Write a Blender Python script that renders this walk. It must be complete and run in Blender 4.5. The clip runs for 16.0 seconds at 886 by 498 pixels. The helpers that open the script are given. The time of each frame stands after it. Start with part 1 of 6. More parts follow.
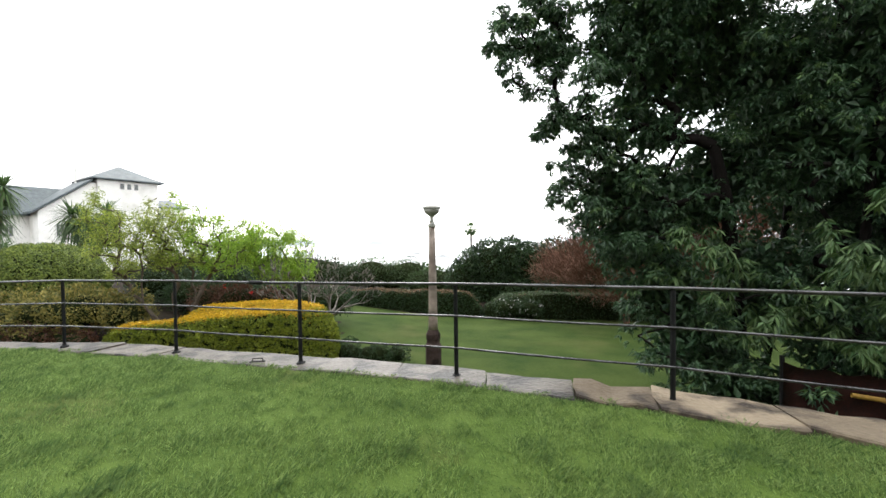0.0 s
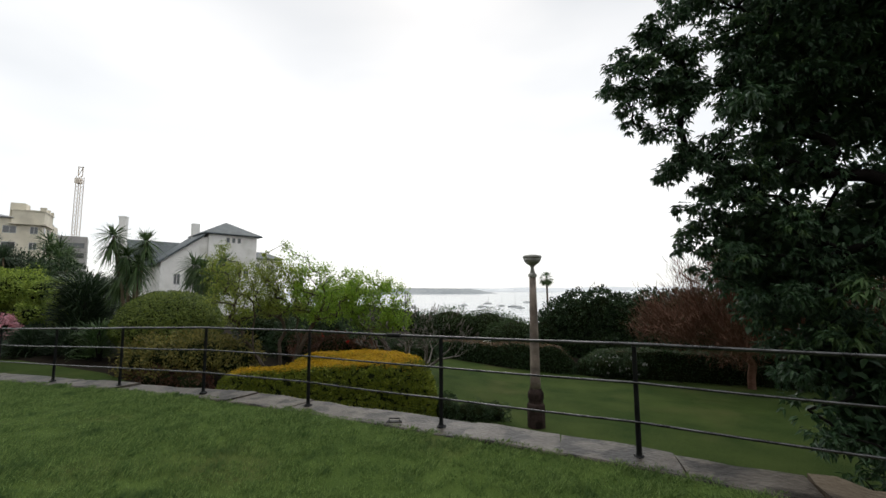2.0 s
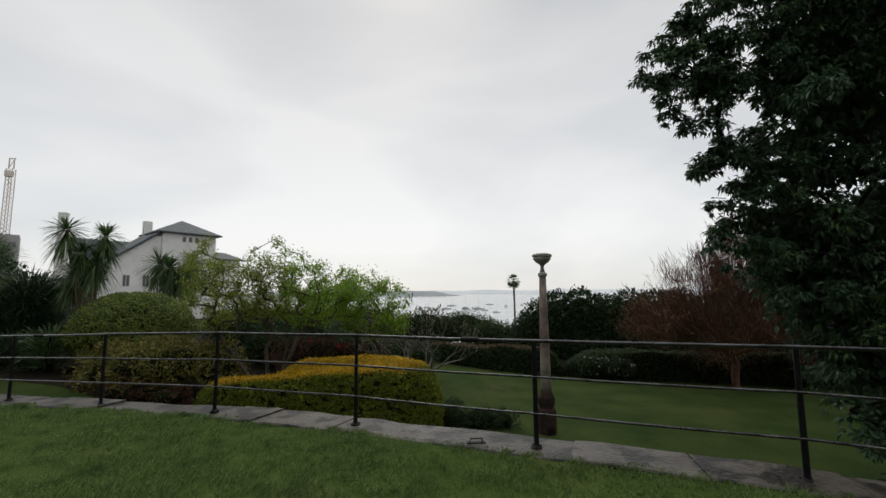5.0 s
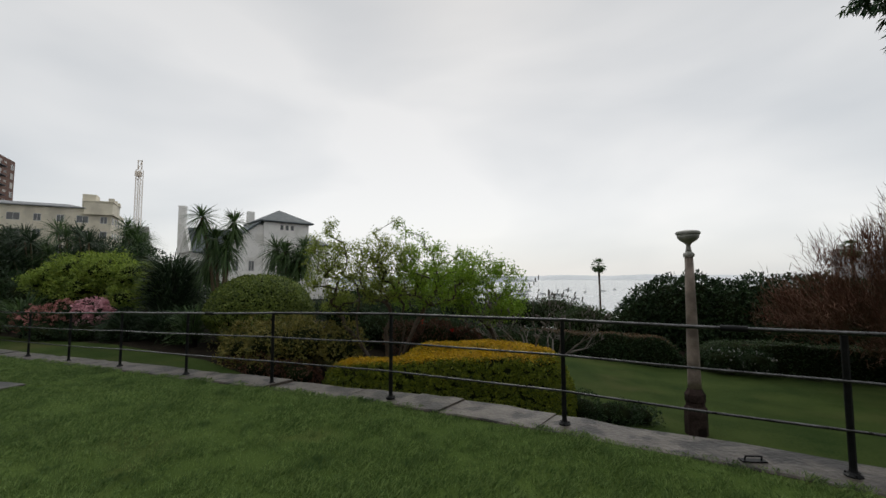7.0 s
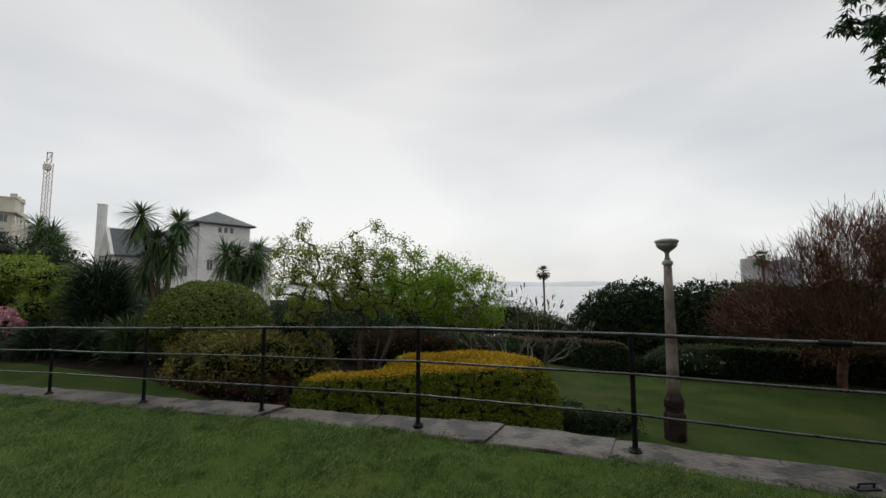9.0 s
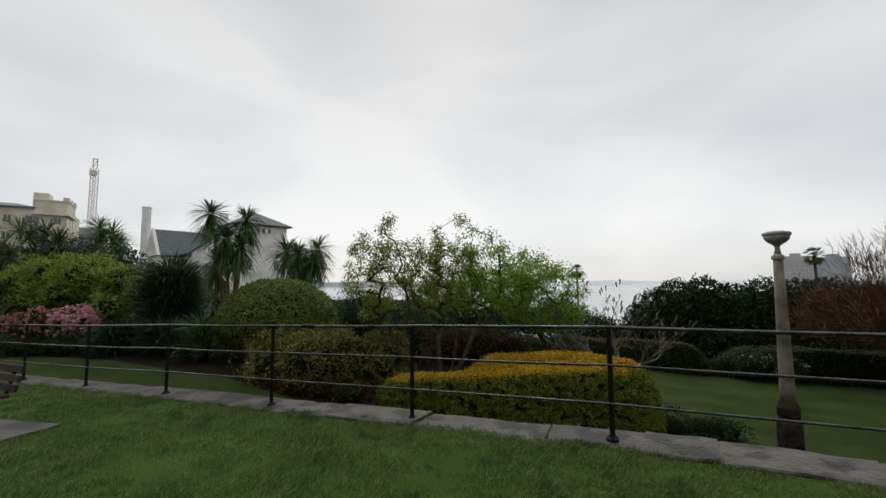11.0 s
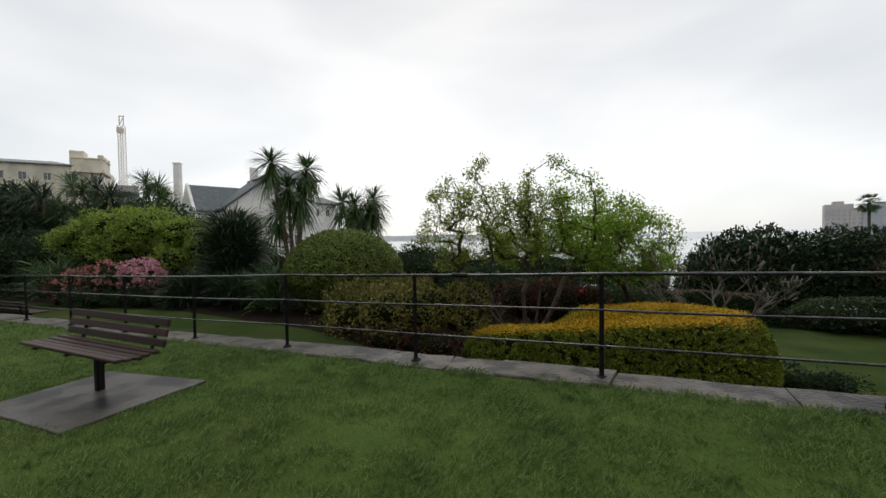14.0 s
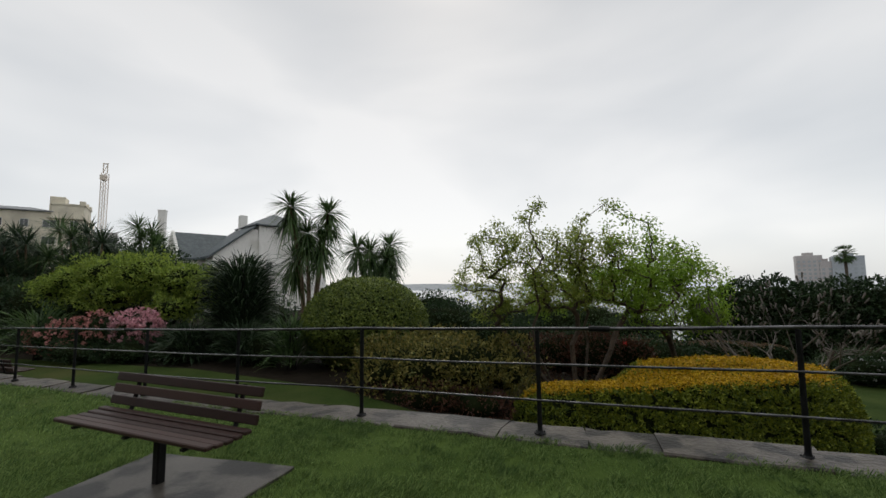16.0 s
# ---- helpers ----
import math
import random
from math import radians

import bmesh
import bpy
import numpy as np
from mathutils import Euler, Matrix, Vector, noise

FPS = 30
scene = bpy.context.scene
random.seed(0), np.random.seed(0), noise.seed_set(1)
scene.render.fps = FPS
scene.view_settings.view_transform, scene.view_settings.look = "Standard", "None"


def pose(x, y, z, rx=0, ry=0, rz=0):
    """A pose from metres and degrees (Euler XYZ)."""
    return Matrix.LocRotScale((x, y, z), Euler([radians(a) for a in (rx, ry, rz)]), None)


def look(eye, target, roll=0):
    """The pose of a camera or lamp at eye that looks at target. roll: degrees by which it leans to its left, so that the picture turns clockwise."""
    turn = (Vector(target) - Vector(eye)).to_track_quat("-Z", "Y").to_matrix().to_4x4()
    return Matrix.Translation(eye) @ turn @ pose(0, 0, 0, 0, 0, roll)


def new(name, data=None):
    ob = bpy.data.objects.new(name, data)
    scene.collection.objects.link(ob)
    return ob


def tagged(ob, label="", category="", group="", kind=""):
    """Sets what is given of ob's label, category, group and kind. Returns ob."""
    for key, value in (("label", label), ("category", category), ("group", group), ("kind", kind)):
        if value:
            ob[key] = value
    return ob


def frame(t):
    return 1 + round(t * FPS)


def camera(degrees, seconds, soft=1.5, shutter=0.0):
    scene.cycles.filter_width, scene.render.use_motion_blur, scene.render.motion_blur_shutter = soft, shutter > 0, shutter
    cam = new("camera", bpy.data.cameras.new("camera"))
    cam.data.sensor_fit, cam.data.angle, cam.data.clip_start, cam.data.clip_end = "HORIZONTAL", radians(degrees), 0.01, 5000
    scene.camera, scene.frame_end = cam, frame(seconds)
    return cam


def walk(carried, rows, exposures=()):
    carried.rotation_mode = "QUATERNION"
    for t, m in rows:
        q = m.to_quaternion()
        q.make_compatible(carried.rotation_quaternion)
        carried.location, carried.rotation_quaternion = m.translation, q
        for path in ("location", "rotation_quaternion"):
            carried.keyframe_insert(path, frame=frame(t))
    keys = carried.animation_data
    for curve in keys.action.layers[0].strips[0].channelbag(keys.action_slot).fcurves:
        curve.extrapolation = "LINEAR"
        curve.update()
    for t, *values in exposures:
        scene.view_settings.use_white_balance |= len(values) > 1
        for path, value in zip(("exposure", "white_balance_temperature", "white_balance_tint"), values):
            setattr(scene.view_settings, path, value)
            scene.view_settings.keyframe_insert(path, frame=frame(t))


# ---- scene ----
cam = camera(94.2, 16.0)
PATH = [
    (0, (0.697, -0.693, 1.521), (0.374, 1.28, 1.475), -0.7),
    (0.5, (0.481, -0.676, 1.526), (0.035, 1.273, 1.569), -0.6),
    (1, (0.246, -0.564, 1.524), (-0.385, 1.33, 1.654), -0.6),
    (1.5, (0.001, -0.493, 1.508), (-0.662, 1.384, 1.697), -0.7),
    (2, (-0.278, -0.531, 1.548), (-0.924, 1.352, 1.746), -0.3),
    (2.5, (-0.544, -0.511, 1.535), (-1.193, 1.372, 1.717), -0.4),
    (3, (-0.831, -0.444, 1.542), (-1.523, 1.423, 1.736), -0.3),
    (3.5, (-1.029, -0.403, 1.521), (-1.661, 1.483, 1.729), -0.3),
    (6, (-2.446, 0.01, 1.466), (-2.895, 1.949, 1.67), -0.4),
    (6.5, (-2.87, 0.062, 1.441), (-3.365, 1.989, 1.642), -0.3),
    (7, (-3.272, 0.092, 1.417), (-4.082, 1.915, 1.556), -0.2),
    (7.5, (-3.59, 0.197, 1.409), (-4.411, 2.017, 1.52), -0.3),
    (8, (-3.859, 0.311, 1.462), (-4.645, 2.145, 1.598), -0.3),
    (10.5, (-5.562, 0.29, 1.407), (-5.841, 2.262, 1.591), 0.3),
    (11, (-6.027, 0.321, 1.388), (-6.7, 2.197, 1.554), -0.2),
    (11.5, (-6.285, 0.321, 1.339), (-7.205, 2.092, 1.461), -0.2),
    (12, (-6.554, 0.251, 1.344), (-7.414, 2.053, 1.455), -0.2),
    (12.5, (-6.984, 0.247, 1.345), (-7.975, 1.983, 1.407), -0.7),
    (13, (-7.256, 0.256, 1.322), (-8.513, 1.811, 1.366), -0.9),
    (13.5, (-7.446, 0.297, 1.34), (-8.492, 2.001, 1.301), -1.1),
    (14, (-7.784, 0.408, 1.287), (-8.555, 2.252, 1.227), -0.7),
    (14.5, (-8.125, 0.521, 1.292), (-8.886, 2.37, 1.311), -0.8),
    (15, (-8.46, 0.501, 1.343), (-9.058, 2.405, 1.47), -0.7),
    (15.5, (-8.907, 0.561, 1.3), (-9.433, 2.477, 1.525), -0.4),
    (16, (-9.362, 0.516, 1.272), (-10.052, 2.385, 1.45), -0.6),
]
EXPOSURES = [(0.0, 1.85), (0.5, 1.6), (1.0, 1.15), (1.5, 0.75), (2.0, 0.35), (3.0, 0.0), (3.5, -0.07), (8.0, -0.12), (11.0, -0.10), (12.5, -0.03), (13.5, 0.11), (14.5, 0.14), (15.0, 0.06), (16.0, -0.05)]
walk(cam, [(t, look(eye, target, roll)) for t, eye, target, roll in PATH], EXPOSURES)

# ---- world and light: overcast sky over a harbour ----
SUN_AZ, SUN_EL = radians(-20), radians(42)      # bearing from +y towards +x
world = bpy.data.worlds.new("overcast")
scene.world = world
world.use_nodes = True
wn, wl = world.node_tree.nodes, world.node_tree.links
wn.clear()
w_out = wn.new("ShaderNodeOutputWorld")
w_add = wn.new("ShaderNodeAddShader")
w_sky = wn.new("ShaderNodeTexSky")
w_sky.sky_type = "NISHITA"
w_sky.sun_disc = False
w_sky.sun_elevation, w_sky.sun_rotation = SUN_EL, SUN_AZ
w_b1 = wn.new("ShaderNodeBackground")
w_b1.inputs["Strength"].default_value = 0.012
w_b2 = wn.new("ShaderNodeBackground")
w_b2.inputs["Strength"].default_value = 0.90
w_tc = wn.new("ShaderNodeTexCoord")
w_map = wn.new("ShaderNodeMapping")
w_map.inputs["Scale"].default_value = (1.0, 1.0, 2.6)
w_map.inputs["Location"].default_value = (0.35, 0.2, 0.1)
w_n = wn.new("ShaderNodeTexNoise")
w_n.inputs["Scale"].default_value = 1.5
w_n.inputs["Detail"].default_value = 4.0
w_n.inputs["Roughness"].default_value = 0.42
w_n.inputs["Distortion"].default_value = 0.3
w_r = wn.new("ShaderNodeValToRGB")
w_r.color_ramp.elements[0].position, w_r.color_ramp.elements[0].color = 0.33, (0.715, 0.738, 0.755, 1)
w_r.color_ramp.elements[1].position, w_r.color_ramp.elements[1].color = 0.62, (1.0, 0.992, 0.975, 1)
wl.new(w_tc.outputs["Generated"], w_map.inputs["Vector"])
wl.new(w_map.outputs["Vector"], w_n.inputs["Vector"])
wl.new(w_n.outputs["Fac"], w_r.inputs["Fac"])
w_sep = wn.new("ShaderNodeSeparateXYZ")
wl.new(w_tc.outputs["Generated"], w_sep.inputs["Vector"])
w_g = wn.new("ShaderNodeValToRGB")      # thicker cloud half way up, brightest overhead as under any overcast
for at, v in ((0.15, 1.0), (0.62, 0.80)):
    e = w_g.color_ramp.elements[0 if at < 0.5 else 1]
    e.position, e.color = at, (v, v, v, 1)
e = w_g.color_ramp.elements.new(1.0)
e.color = (1.5, 1.5, 1.5, 1)
wl.new(w_sep.outputs["Z"], w_g.inputs["Fac"])
w_m = wn.new("ShaderNodeMix")
w_m.data_type, w_m.blend_type = "RGBA", "MULTIPLY"
w_m.inputs["Factor"].default_value = 1.0
wl.new(w_r.outputs["Color"], w_m.inputs[6])
wl.new(w_g.outputs["Color"], w_m.inputs[7])
wl.new(w_m.outputs[2], w_b2.inputs["Color"])
wl.new(w_sky.outputs["Color"], w_b1.inputs["Color"])
wl.new(w_b1.outputs[0], w_add.inputs[0])
wl.new(w_b2.outputs[0], w_add.inputs[1])
wl.new(w_add.outputs[0], w_out.inputs["Surface"])

sun = new("sun", bpy.data.lights.new("sun", "SUN"))
sun.data.energy, sun.data.angle, sun.data.color = 0.5, radians(25), (1.0, 0.97, 0.92)
SUN_WAY = Vector((math.sin(SUN_AZ) * math.cos(SUN_EL), math.cos(SUN_AZ) * math.cos(SUN_EL), math.sin(SUN_EL)))
sun.matrix_world = look(SUN_WAY * 60, (0, 0, 0))

# ---- materials ----


def material(name, dark, light, rough=0.7, scale=8.0, fine=60.0, bump=0.2, metal=0.0, island=0.0, random_ob=0.0,
             translucent=0.0, spec=0.5, stain=None, stain_scale=0.6, stain_edge=(0.5, 0.62), dist=0.01):
    """Two scales of noise between two colours, a bump, variation from piece to piece, and stains of a third colour."""
    m = bpy.data.materials.new(name)
    m.use_nodes = True
    n, l = m.node_tree.nodes, m.node_tree.links
    b = n["Principled BSDF"]
    b.inputs["Roughness"].default_value, b.inputs["Metallic"].default_value = rough, metal
    b.inputs["Specular IOR Level"].default_value = spec
    tc = n.new("ShaderNodeTexCoord")
    n1, n2 = n.new("ShaderNodeTexNoise"), n.new("ShaderNodeTexNoise")
    n1.inputs["Scale"].default_value, n2.inputs["Scale"].default_value = scale, fine
    n1.inputs["Detail"].default_value, n2.inputs["Detail"].default_value = 4.0, 3.0
    for k in (n1, n2):
        l.new(tc.outputs["Object"], k.inputs["Vector"])
    mixf = n.new("ShaderNodeMath")
    mixf.operation = "MULTIPLY_ADD"
    mixf.inputs[1].default_value, mixf.inputs[2].default_value = 0.45, 0.0
    l.new(n2.outputs["Fac"], mixf.inputs[0])
    addf = n.new("ShaderNodeMath")
    addf.operation = "MULTIPLY_ADD"
    addf.inputs[1].default_value = 0.55
    l.new(n1.outputs["Fac"], addf.inputs[0])
    l.new(mixf.outputs[0], addf.inputs[2])
    fac = addf.outputs[0]
    for amount, kind, outlet in ((island, "ShaderNodeNewGeometry", "Random Per Island"), (random_ob, "ShaderNodeObjectInfo", "Random")):
        if amount:
            g = n.new(kind)
            k = n.new("ShaderNodeMix")
            k.inputs["Factor"].default_value = amount
            l.new(fac, k.inputs["A"])
            l.new(g.outputs[outlet], k.inputs["B"])
            fac = k.outputs["Result"]
    ramp = n.new("ShaderNodeValToRGB")
    lo = 0.36 - 0.3 * max(island, random_ob)
    ramp.color_ramp.elements[0].position, ramp.color_ramp.elements[0].color = lo, (*dark, 1)
    ramp.color_ramp.elements[1].position, ramp.color_ramp.elements[1].color = 1 - lo, (*light, 1)
    l.new(fac, ramp.inputs["Fac"])
    col = ramp.outputs["Color"]
    if stain:
        n3 = n.new("ShaderNodeTexNoise")
        n3.inputs["Scale"].default_value, n3.inputs["Detail"].default_value = stain_scale, 5.0
        l.new(tc.outputs["Object"], n3.inputs["Vector"])
        r3 = n.new("ShaderNodeMapRange")
        r3.inputs["From Min"].default_value, r3.inputs["From Max"].default_value = stain_edge
        l.new(n3.outputs["Fac"], r3.inputs["Value"])
        k = n.new("ShaderNodeMix")
        k.data_type = "RGBA"
        l.new(r3.outputs["Result"], k.inputs["Factor"])
        l.new(col, k.inputs[6])
        k.inputs[7].default_value = (*stain, 1)
        col = k.outputs[2]
    l.new(col, b.inputs["Base Color"])
    if bump:
        bp = n.new("ShaderNodeBump")
        bp.inputs["Strength"].default_value, bp.inputs["Distance"].default_value = bump, dist
        l.new(n2.outputs["Fac"], bp.inputs["Height"])
        l.new(bp.outputs["Normal"], b.inputs["Normal"])
    if translucent:
        tr = n.new("ShaderNodeBsdfTranslucent")
        l.new(col, tr.inputs["Color"])
        ms = n.new("ShaderNodeMixShader")
        ms.inputs["Fac"].default_value = translucent
        l.new(b.outputs[0], ms.inputs[1])
        l.new(tr.outputs[0], ms.inputs[2])
        l.new(ms.outputs[0], n["Material Output"].inputs["Surface"])
    return m


def leaf_material(name, dark, light, rough=0.45, translucent=0.25, spec=0.4):
    return material(name, dark, light, rough=rough, scale=1.2, fine=9.0, bump=0.0, island=0.6, translucent=translucent, spec=spec)


M_LAWN = material("lawn_soil", (0.030, 0.055, 0.010), (0.072, 0.110, 0.024), 0.9, 1.1, 45, 0.5, stain=(0.075, 0.085, 0.025), stain_scale=0.7, stain_edge=(0.56, 0.74), dist=0.02, spec=0.05)
M_LOWLAWN = material("lower_lawn", (0.021, 0.040, 0.010), (0.050, 0.070, 0.019), 0.9, 0.7, 24, 0.8, stain=(0.060, 0.068, 0.023), stain_scale=0.4, stain_edge=(0.56, 0.75), dist=0.03, spec=0.03)
M_BLADE = material("grass_blade", (0.032, 0.080, 0.022), (0.265, 0.362, 0.122), rough=0.6, scale=2.8, fine=14.0, bump=0.0, island=0.50, translucent=0.35, spec=0.15, stain=(0.038, 0.080, 0.030), stain_scale=2.4, stain_edge=(0.55, 0.76))
M_SOIL = material("mulch_soil", (0.010, 0.008, 0.006), (0.026, 0.021, 0.015), 0.95, 4, 40, 0.8, spec=0.04)
M_ASPHALT = material("wet_asphalt", (0.028, 0.030, 0.034), (0.060, 0.062, 0.068), 0.42, 3, 120, 0.35, dist=0.006)
M_STONE = material("sandstone_flag", (0.026, 0.022, 0.018), (0.128, 0.112, 0.094), 0.46, 5.5, 24, 1.0, spec=0.22, random_ob=0.16, stain=(0.014, 0.012, 0.010), stain_scale=3.4, stain_edge=(0.50, 0.58), dist=0.012)
M_OLDSTONE = material("weathered_sandstone", (0.065, 0.050, 0.034), (0.215, 0.175, 0.125), 0.75, 3.5, 26, 1.0, spec=0.2, random_ob=0.4, stain=(0.030, 0.024, 0.019), stain_scale=2.6, stain_edge=(0.47, 0.60), dist=0.015)
M_WALLSTONE = material("retaining_stone", (0.06, 0.055, 0.045), (0.16, 0.145, 0.12), 0.85, 3, 25, 0.7)
M_IRON = material("black_painted_iron", (0.004, 0.0044, 0.005), (0.011, 0.012, 0.013), 0.5, 12, 90, 0.15, dist=0.003, spec=0.14)
M_IRONTOP = material("wet_worn_rail", (0.012, 0.0125, 0.013), (0.115, 0.118, 0.122), 0.18, 5, 60, 0.06, metal=0.65, dist=0.002, spec=0.4)
M_CONC = material("slab_concrete", (0.050, 0.045, 0.039), (0.105, 0.096, 0.084), 0.36, 1.6, 60, 0.3, stain=(0.010, 0.009, 0.008), stain_scale=2.4, stain_edge=(0.46, 0.57), dist=0.006, spec=0.2)
M_BENCHWOOD = material("brown_painted_slat", (0.022, 0.011, 0.009), (0.050, 0.027, 0.022), 0.5, 5, 70, 0.3, spec=0.25, random_ob=0.5, dist=0.003)
M_BENCHIRON = material("dark_bracket_iron", (0.005, 0.005, 0.006), (0.014, 0.014, 0.015), 0.5, 8, 60, 0.1, spec=0.2)
M_LAMPSTONE = material("lamp_concrete", (0.16, 0.125, 0.10), (0.30, 0.25, 0.21), 0.75, 3, 45, 0.5, stain=(0.10, 0.08, 0.065), stain_scale=1.4)
M_LAMPBASE = material("lamp_plinth_stone", (0.022, 0.015, 0.013), (0.070, 0.050, 0.044), 0.9, 3, 30, 0.6, spec=0.1, stain=(0.016, 0.011, 0.010), stain_scale=2.5)
M_LAMPBOWL = material("lamp_bowl_grey", (0.22, 0.225, 0.20), (0.36, 0.36, 0.33), 0.55, 4, 30, 0.2)
M_BARK = material("grey_brown_bark", (0.036, 0.026, 0.018), (0.11, 0.082, 0.060), 0.85, 6, 40, 0.8, dist=0.02)
M_DARKBARK = material("dark_bark", (0.005, 0.0045, 0.004), (0.013, 0.011, 0.010), 0.9, 6, 40, 0.8, dist=0.02, spec=0.08)
M_PALEBARK = material("pale_grey_bark", (0.062, 0.054, 0.047), (0.185, 0.165, 0.145), 0.7, 7, 40, 0.5, dist=0.01, spec=0.2)
M_TANBARK = material("tan_trunk", (0.10, 0.070, 0.045), (0.26, 0.19, 0.13), 0.85, 8, 40, 0.7, dist=0.01)
M_REDTWIG = material("russet_twigs", (0.095, 0.048, 0.034), (0.225, 0.125, 0.088), 0.9, 5, 30, 0.3, spec=0.1)
M_TREELEAF = leaf_material("evergreen_leaf", (0.014, 0.040, 0.021), (0.066, 0.128, 0.056), 0.42, 0.2, 0.35)
M_TREETIP = leaf_material("evergreen_new_leaf", (0.034, 0.085, 0.030), (0.140, 0.220, 0.085), 0.45, 0.3, 0.3)
M_HEDGEYEL = leaf_material("golden_new_growth", (0.36, 0.21, 0.005), (0.72, 0.48, 0.014), 0.5, 0.25)
M_HEDGEMID = leaf_material("golden_green_leaf", (0.040, 0.078, 0.012), (0.300, 0.340, 0.036), 0.5, 0.22, 0.25)
# near-black colour that stands for the shade deep inside foliage
M_CORESHADE = material("hedge_inner_shade", (0.007, 0.011, 0.004), (0.020, 0.026, 0.010), 0.95, 6, 50, 0.6, spec=0.03)
M_DOME = leaf_material("clipped_green_leaf", (0.034, 0.064, 0.013), (0.225, 0.285, 0.054), 0.5, 0.25, 0.25)
M_SHRUB = leaf_material("olive_tan_leaf", (0.046, 0.070, 0.020), (0.310, 0.262, 0.072), 0.55, 0.2, 0.2)
M_SHRUBRED = leaf_material("reddish_leaf", (0.045, 0.016, 0.010), (0.13, 0.055, 0.030), 0.55, 0.25)
M_LIME = leaf_material("lime_leaf", (0.085, 0.145, 0.024), (0.38, 0.48, 0.085), 0.5, 0.35, 0.25)
M_SPRING = leaf_material("spring_leaf", (0.112, 0.165, 0.024), (0.350, 0.410, 0.078), 0.5, 0.5)
M_SPRING2 = leaf_material("fresh_green_leaf", (0.120, 0.220, 0.016), (0.31, 0.47, 0.058), 0.5, 0.5)
M_DARKLEAF = leaf_material("dark_green_leaf", (0.009, 0.024, 0.009), (0.040, 0.075, 0.026), 0.5, 0.2, 0.25)
M_MIDLEAF = leaf_material("mid_green_leaf", (0.014, 0.036, 0.009), (0.055, 0.095, 0.026), 0.5, 0.25)
M_PALELEAF = leaf_material("pale_yellow_leaf", (0.17, 0.16, 0.055), (0.50, 0.46, 0.19), 0.5, 0.35, 0.25)
M_STRAP = leaf_material("strap_leaf", (0.022, 0.052, 0.016), (0.110, 0.180, 0.060), 0.45, 0.25, 0.3)
M_STRAPDARK = leaf_material("dark_strap_leaf", (0.011, 0.026, 0.013), (0.046, 0.078, 0.034), 0.5, 0.2, 0.25)
M_BROWNHEDGE = leaf_material("browned_hedge_top", (0.060, 0.036, 0.017), (0.16, 0.098, 0.044), 0.6, 0.2)
M_PINK = leaf_material("pink_petal", (0.48, 0.20, 0.25), (0.82, 0.50, 0.55), 0.6, 0.3)
M_SALMON = leaf_material("salmon_petal", (0.36, 0.13, 0.12), (0.62, 0.30, 0.27), 0.6, 0.3)
M_RED = leaf_material("red_petal", (0.42, 0.012, 0.008), (0.75, 0.03, 0.018), 0.6, 0.3)
M_WHITEPETAL = leaf_material("white_petal", (0.25, 0.25, 0.25), (0.6, 0.6, 0.58), 0.6, 0.3)
M_WHITEWALL = material("white_render", (0.68, 0.67, 0.64), (0.84, 0.83, 0.80), 0.85, 0.7, 14, 0.15, stain=(0.60, 0.59, 0.55), stain_scale=0.35)
M_SLATE = material("blue_grey_slate", (0.035, 0.048, 0.055), (0.085, 0.105, 0.112), 0.6, 1.5, 12, 0.4)
M_CREAM = material("cream_render", (0.58, 0.53, 0.42), (0.74, 0.69, 0.57), 0.85, 0.4, 10, 0.1, stain=(0.52, 0.48, 0.39), stain_scale=0.3)
M_GREYROOF = material("grey_roof", (0.16, 0.17, 0.18), (0.26, 0.27, 0.28), 0.7, 0.8, 8, 0.2)
M_BRICK = material("brown_brick", (0.085, 0.040, 0.028), (0.165, 0.088, 0.064), 0.85, 0.5, 9, 0.3)
M_BRICKDARK = material("dark_brick_side", (0.030, 0.018, 0.017), (0.055, 0.036, 0.034), 0.85, 0.5, 9, 0.3)
M_GREYCLAD = material("grey_cladding", (0.105, 0.098, 0.090), (0.165, 0.155, 0.142), 0.8, 0.4, 8, 0.1)
M_TERRACOTTA = material("terracotta_column", (0.27, 0.175, 0.145), (0.40, 0.275, 0.235), 0.8, 0.8, 10, 0.1)
M_SLABGREY = material("balcony_slab_grey", (0.055, 0.062, 0.072), (0.10, 0.112, 0.128), 0.8, 0.6, 9, 0.1)
M_GLASSBAL = material("teal_balustrade_glass", (0.060, 0.125, 0.125), (0.135, 0.235, 0.23), 0.25, 0.6, 5, 0.0, spec=0.4)
M_WINDOW = material("dark_window_glass", (0.018, 0.022, 0.026), (0.055, 0.064, 0.070), 0.08, 0.4, 3, 0.0, spec=0.8, random_ob=0.5)
M_WINLIGHT = material("curtained_window", (0.22, 0.21, 0.19), (0.50, 0.48, 0.43), 0.35, 0.6, 4, 0.0, random_ob=0.7)
M_FRAME = material("white_window_frame", (0.50, 0.50, 0.48), (0.66, 0.66, 0.63), 0.5, 2, 20, 0.0)
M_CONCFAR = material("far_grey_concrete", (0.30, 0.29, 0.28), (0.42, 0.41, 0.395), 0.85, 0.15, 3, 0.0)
# towers across the bay: distance haze is mixed into these pale colours
M_TOWER = material("hazy_tower_render", (0.30, 0.275, 0.265), (0.44, 0.415, 0.405), 0.85, 0.1, 2, 0.0)
M_TOWERB = material("hazy_tower_blue", (0.24, 0.26, 0.285), (0.35, 0.375, 0.40), 0.7, 0.1, 2, 0.0)
M_CRANE = material("crane_steel", (0.55, 0.47, 0.40), (0.72, 0.65, 0.57), 0.6, 2, 9, 0.0)
M_WATER = material("harbour_water", (0.30, 0.33, 0.35), (0.40, 0.43, 0.45), 0.18, 0.02, 0.35, 0.25, dist=0.4)
